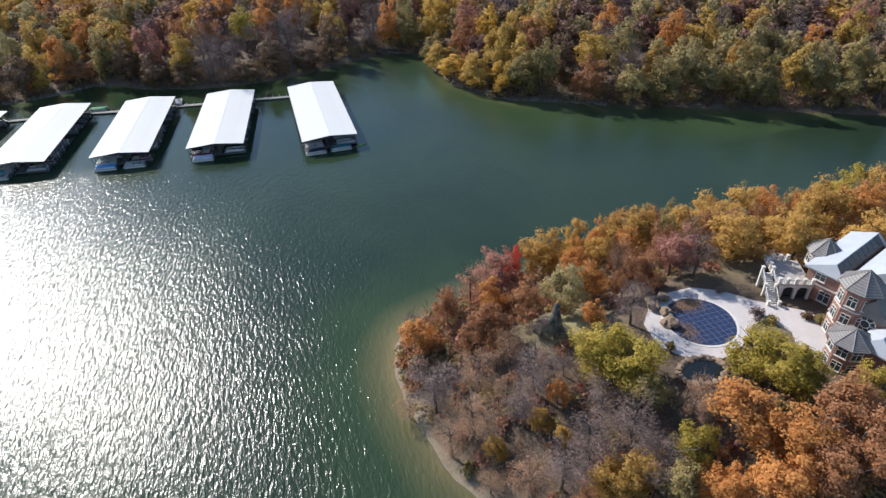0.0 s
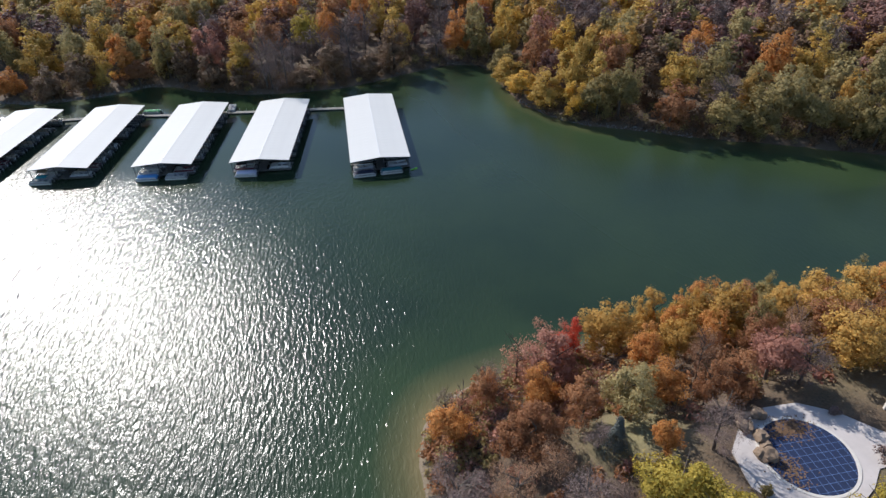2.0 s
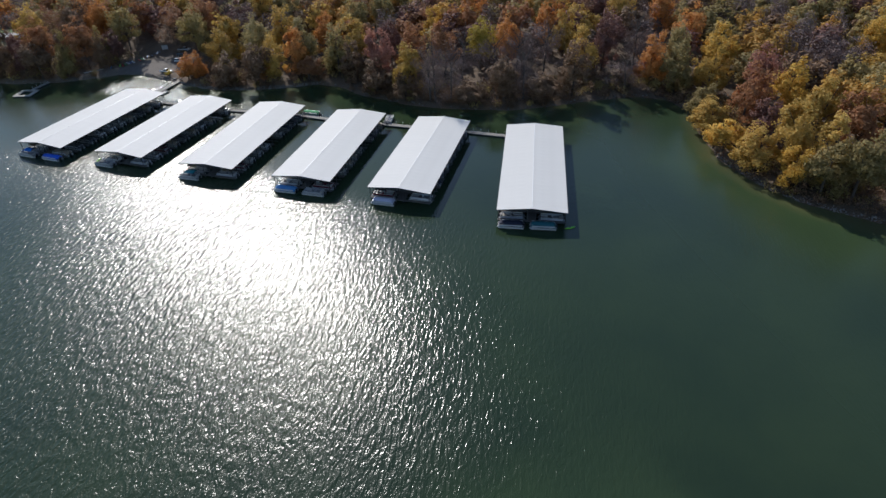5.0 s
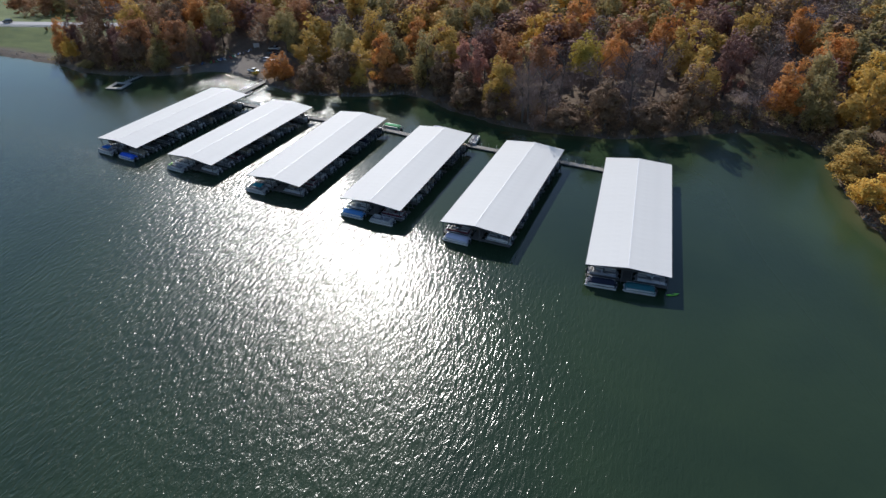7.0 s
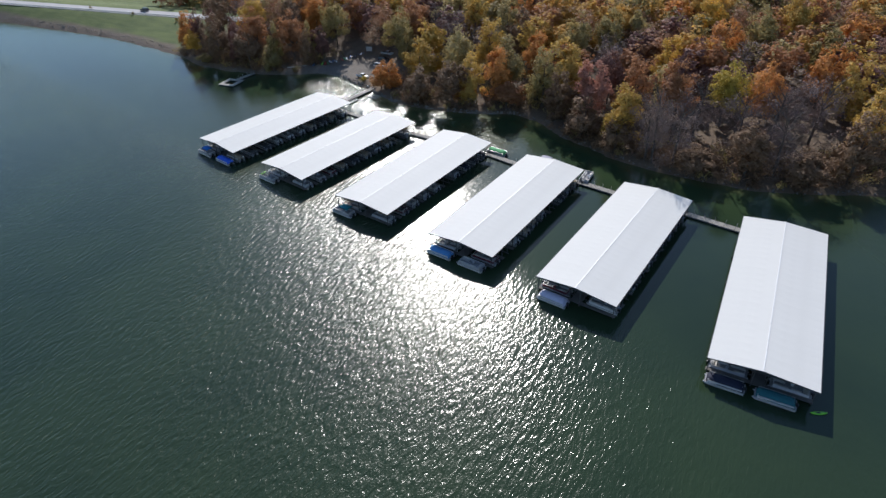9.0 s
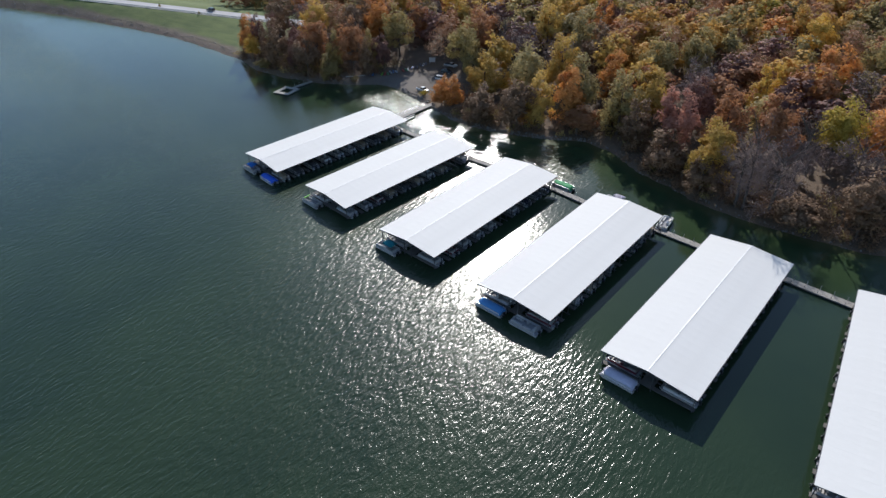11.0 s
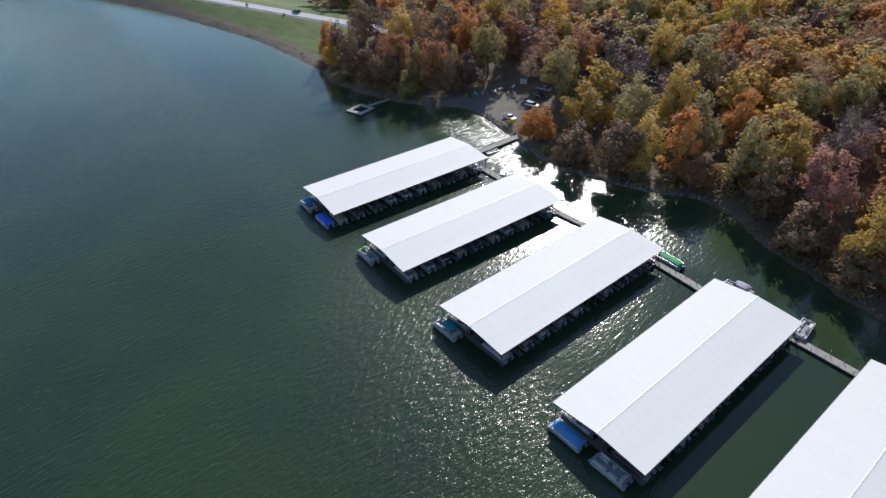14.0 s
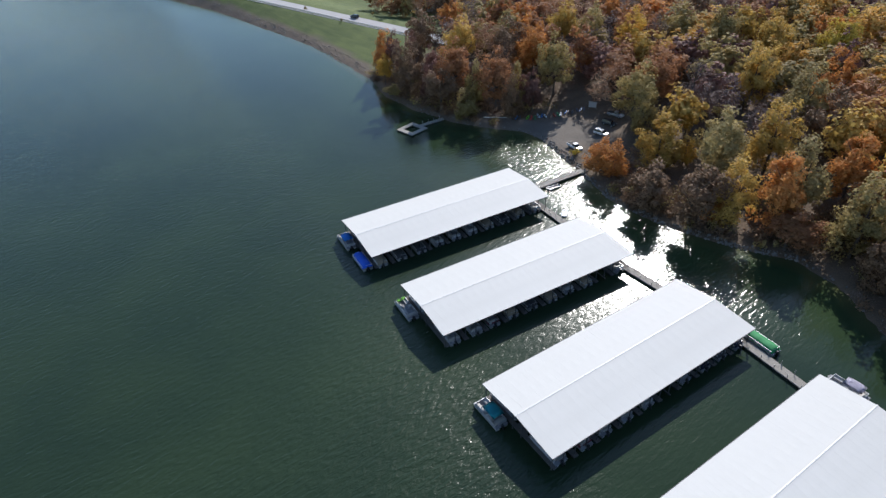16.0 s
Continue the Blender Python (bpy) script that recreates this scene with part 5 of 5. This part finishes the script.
bush(66.9, -126.3, 3.6, 1.7, "bare", "leafless brown shrub in the pool deck bed")
bush(68.2, -128.4, 2.6, 1.3, "olive", "low olive shrub in the pool deck bed")
bush(75.6, -131.0, 2.8, 1.5, "olive", "clipped dark shrub beside the house wall")
bush(74.4, -129.6, 2.2, 1.2, "brown", "withered shrub beside the house wall")
bush(47.6, -128.3, 1.9, 1.5, "olive", "clipped green shrub at the pool deck")
bush(64.9, -118.4, 1.8, 1.2, "bare", "leafless shrub at the pool deck")

# ---- launch, swim platform, dam ----
TAR = plain("worn_asphalt", (0.16, 0.155, 0.15), 0.9, scale=0.4, vary=0.25, relief=0.02, fine=10)
CONCRETE = plain("pale_concrete", (0.40, 0.38, 0.36), 0.85, scale=0.5, vary=0.18, relief=0.01)
ROCK = plain("grey_rock", (0.20, 0.18, 0.16), 0.9, scale=2, vary=0.35, relief=0.05, fine=6)
PAINT = {"white": plain("white_car_paint", (0.62, 0.63, 0.65), 0.25, vary=0.04, relief=0), "dark": plain("charcoal_car_paint", (0.05, 0.055, 0.06), 0.25, vary=0.1, relief=0), "silver": plain("silver_car_paint", (0.40, 0.41, 0.42), 0.3, 0.3, vary=0.08, relief=0)}
PANE = plain("dark_car_glass", (0.012, 0.015, 0.018), 0.08, vary=0.1, relief=0)
RUBBER = plain("tyre_rubber", (0.02, 0.02, 0.02), 0.85, relief=0)
LAMP_WHITE = plain("headlight_lens", (0.6, 0.6, 0.58), 0.15, vary=0.05, relief=0)
LAMP_RED = plain("tail_light_lens", (0.30, 0.01, 0.01), 0.2, vary=0.05, relief=0)


def side_slab(bm, outline, wide, taper=0.0):
    """A car-like body: side outline (y, z) drawn out across its width."""
    left = [bm.verts.new((-wide / 2 + taper * max(0, z - 0.9), y, z)) for y, z in outline]
    right = [bm.verts.new((wide / 2 - taper * max(0, z - 0.9), y, z)) for y, z in outline]
    bm.faces.new(left)
    bm.faces.new(right[::-1])
    n = len(outline)
    for i in range(n):
        bm.faces.new((left[i], right[i], right[(i + 1) % n], left[(i + 1) % n]))
    bmesh.ops.recalc_face_normals(bm, faces=bm.faces)
    return bm


def car(at, paint, bed, label, category):
    c = thing("pickup_truck" if bed else "suv", label, category, at, "parked vehicles")
    half = 2.85 if bed else 2.4
    low = [(-half, 0.45), (half - 0.1, 0.4), (half, 0.75), (half - 0.25, 1.0), (half - 1.35, 1.08), (-half, 1.08)]
    bm = side_slab(B(), low, 1.9)
    bmesh.ops.bevel(bm, geom=bm.edges[:], offset=0.06, segments=1, affect="EDGES")
    part("body", bm, PAINT[paint], c)
    roof = [(-0.45, 1.06), (1.45, 1.06), (0.8, 1.72), (-0.3, 1.74)] if bed else [(-half + 0.05, 1.06), (1.3, 1.06), (0.55, 1.66), (-half + 0.35, 1.7)]
    part("window_band", side_slab(B(), roof, 1.78, 0.28), PANE, c)
    part("roof", box(B(), ((0, (roof[2][0] + roof[3][0]) / 2, 1.745)), (1.38, abs(roof[2][0] - roof[3][0]) + 0.1, 0.06), bevel=0.02), PAINT[paint], c)
    if bed:
        part("truck_bed", box(B(), (0, -1.7, 1.09), (1.6, 2.0, 0.04)), RUBBER, c)
    for s in (-1, 1):
        for y in (-half * 0.6, half * 0.62):
            w = part("wheel", rod(B(), (s * 0.78, y, 0.37), (s * 1.0, y, 0.37), 0.37, seg=16), RUBBER, c)
            part("rim", rod(B(), (s * 1.0, y, 0.37), (s * 1.015, y, 0.37), 0.22, seg=12), ALU, w)
        part("headlight", box(B(), (s * 0.7, half - 0.12, 0.85), (0.35, 0.14, 0.16)), LAMP_WHITE, c)
        part("tail_light", box(B(), (s * 0.8, -half - 0.01, 0.9), (0.2, 0.06, 0.3)), LAMP_RED, c)
    return c


def stand(x, y, turn, up=0.0):
    return pose(x, y, height(x, y) + up, 0, 0, turn)


car(stand(-149.2, 104.4, -102), "white", True, "white pickup truck parked at the boat launch", "truck")
car(stand(-149.0, 116.8, -85), "white", False, "white sport utility vehicle parked at the boat launch", "car")
car(stand(-151.2, 123.6, -85), "dark", False, "charcoal sport utility vehicle parked at the boat launch", "car")
car(stand(-153.0, 129.2, -85), "silver", True, "silver pickup truck parked under the trees", "truck")

car(pose(-310, dam_line(-310) + 1.8, 6.08, 0, 0, 99.3), "dark", False, "charcoal car on the road over the dam", "car")

# boats stored on the bank
rng = random.Random(8)
spots = [(-176.5, 107.0), (-173.2, 110.9), (-171.6, 114.3), (-168.6, 118.8), (-167.0, 122.6), (-165.0, 126.2)]
shades = [("dark", "blue", "dark"), ("lime", "red", "green"), ("white", "blue", "white"), ("red", "green", "white"), ("blue", "dark", "dark"), ("dark", "white", "dark")]
for (x, y), names in zip(spots, shades):
    for j, n in enumerate(names):
        p, q = x + (j - 1) * 0.75 + rng.uniform(-0.2, 0.2), y + (j - 1) * 0.85 + rng.uniform(-0.2, 0.2)
        kayak(stand(p, q, 40 + rng.uniform(-25, 25), 0.3) @ pose(0, 0, 0, rng.uniform(0, 10), rng.uniform(-40, 40), 0), PLASTIC[n], f"{n} kayak lying on the bank under the trees", 3.3)
k = thing("notice_board", "pale notice board on posts at the launch", "sign", stand(-162.2, 128.8, 25))
part("board", box(B(), (0, 0, 1.6), (2.6, 0.12, 1.8), bevel=0.03), CONCRETE, k)
for s in (-1, 1):
    part("post", box(B(), (s * 1.2, 0.1, 1.2), (0.14, 0.14, 2.7)), PLANK, k)
part("cap", box(B(), (0, 0.05, 2.6), (3.0, 0.5, 0.1)), PLANK, k)
k = thing("driftwood_log", "pale barkless log lying on the beach", "log", stand(-181.8, 102.4, -48, 0.12))
part("trunk", rod(B(), (0, -4.0, 0), (0, 4.0, 0.1), 0.2, 0.13, 10), plain("bleached_wood", (0.5, 0.47, 0.42), 0.8), k)

# square swim platform
k = thing("swim_platform", "square floating plank platform with an open middle", "dock", pose(-196.5, 78.2, 0, 0, 0, 7))
for x, y, sx, sy in ((0, -2.9, 7.4, 1.7), (0, 2.9, 7.4, 1.7), (-2.85, 0, 1.7, 4.1), (2.85, 0, 1.7, 4.1)):
    part("deck_section", box(B(), (x, y, 0.45), (sx, sy, 0.14), bevel=0.02), PLANK, k)
    part("float", box(B(), (x, y, 0.14), (sx - 0.3, sy - 0.3, 0.46)), FLOAT, k)
gangplank("gangway", (-196.6, 82.0), (-195.6, 91.0), 1.4, "narrow plank gangway from the beach to the swim platform", 0.55)

# boulders along the water
rng = random.Random(4)


def stones(name, label, places):
    """A strewn bank of rocks in one mesh."""
    bm = B()
    for x, y, s in places:
        bmesh.ops.create_icosphere(bm, subdivisions=1, radius=1, matrix=Matrix.Translation((x, y, max(0, height(x, y)) + s * 0.15)) @ Euler((rng.random() * 3, rng.random() * 3, rng.random() * 3)).to_matrix().to_4x4() @ Matrix.Diagonal((s, s * rng.uniform(0.6, 1), s * rng.uniform(0.5, 0.8), 1)))
    me = bpy.data.meshes.new(name)
    bm.to_mesh(me)
    bm.free()
    me.materials.append(ROCK)
    return tagged(new(name, me), label, "rocks", kind="stuff")


def along(line, count, lo, hi, inland):
    seg = [(Vector(a), Vector(b)) for a, b in zip(line[:-1], line[1:])]
    total = sum((b - a).length for a, b in seg)
    out = []
    for a, b in seg:
        n = int(count * (b - a).length / total)
        side = Vector((-(b - a).y, (b - a).x)).normalized()
        for i in range(n):
            p = a.lerp(b, rng.random()) + side * rng.uniform(-0.4, inland)
            out.append((p.x, p.y, lo + (hi - lo) * rng.random() ** 2))
    return out


stones("riprap", "grey broken stone facing the dam at the waterline", along(NORTH_SHORE[2:8], 900, 0.12, 0.4, 4.5))
stones("shore_rocks", "scattered grey rocks along the muddy lake shore", along(NORTH_SHORE[8:] + EAST_SHORE[:16], 700, 0.12, 0.45, 1.2))
stones("launch_rocks", "rough rocks edging the boat launch", along([(-161, 103.5), (-149, 99), (-136, 94)], 110, 0.25, 0.7, 1.6))
stones("shore_rocks", "pale rocks along the foot of the wooded bank", along([(-136, 94), (-124.7, 89.5), (-111, 88.5), (-99.6, 90.5), (-90, 93), (-79, 98)], 260, 0.2, 0.55, 1.0))
stones("cove_rocks", "pale rocks along the bank of the cove", along([(65.5, 43), (73.7, 26), (82, 17.5), (98, 9), (112, 0)], 170, 0.2, 0.5, 1.0))

# road over the dam
road = B()
xs = [-700 + 14 * i for i in range(34)]
for (a, b) in zip(xs[:-1], xs[1:]):
    v = []
    for x, o in ((a, -3.9), (b, -3.9), (b, 3.9), (a, 3.9)):
        v.append(road.verts.new((x, dam_line(x) + o, 6.06)))
    road.faces.new(v)
me = bpy.data.meshes.new("road")
road.to_mesh(me)
road.free()
me.materials.append(plain("pale_road", (0.36, 0.35, 0.35), 0.9, scale=0.2, vary=0.12, relief=0.01))
tagged(new("road", me), "pale grey two-lane road along the crest of the dam", "road", kind="structure")
kerb = B()
for (a, b) in zip(xs[:-1], xs[1:]):
    p, q = Vector((a, dam_line(a) - 5.3, 6.1)), Vector((b, dam_line(b) - 5.3, 6.1))
    box(kerb, (p + q) / 2, ((q - p).length, 0.9, 0.16), Matrix.Rotation(math.atan2((q - p).y, (q - p).x), 4, "Z"))
me = bpy.data.meshes.new("pavement")
kerb.to_mesh(me)
kerb.free()
me.materials.append(CONCRETE)
tagged(new("pavement", me), "narrow pale concrete path beside the dam road", "pavement", kind="structure")
g = thing("guard_rail", "grey steel guard rail along the dam road", "guard rail", pose(-470, dam_line(-470) - 4.5, 6.0, 0, 0, math.degrees(math.atan(0.163))))
part("rail", box(B(), (105, 0, 0.62), (210, 0.08, 0.32)), STEEL, g)
post_me = bpy.data.meshes.new("post")
bm = box(B(), (0, 0, 0.35), (0.14, 0.16, 0.8))
bm.to_mesh(post_me)
bm.free()
for i in range(53):
    part_of("post", post_me, STEEL, g, m=pose(i * 4.0 + 0.5, 0.1, 0))

for x, y in ((-344, 121.8), (-309.8, 122.7), (-278, 123.9), (-312, 142.5)):
    bush(x, y, 1.6, 1.6, "olive", "small dark shrub on the grassy dam", "dam shrubs")
bush(-146.4, 101.6, 3.4, 1.8, "green", "yellow-green shrub beside the boat launch", "launch shrubs")
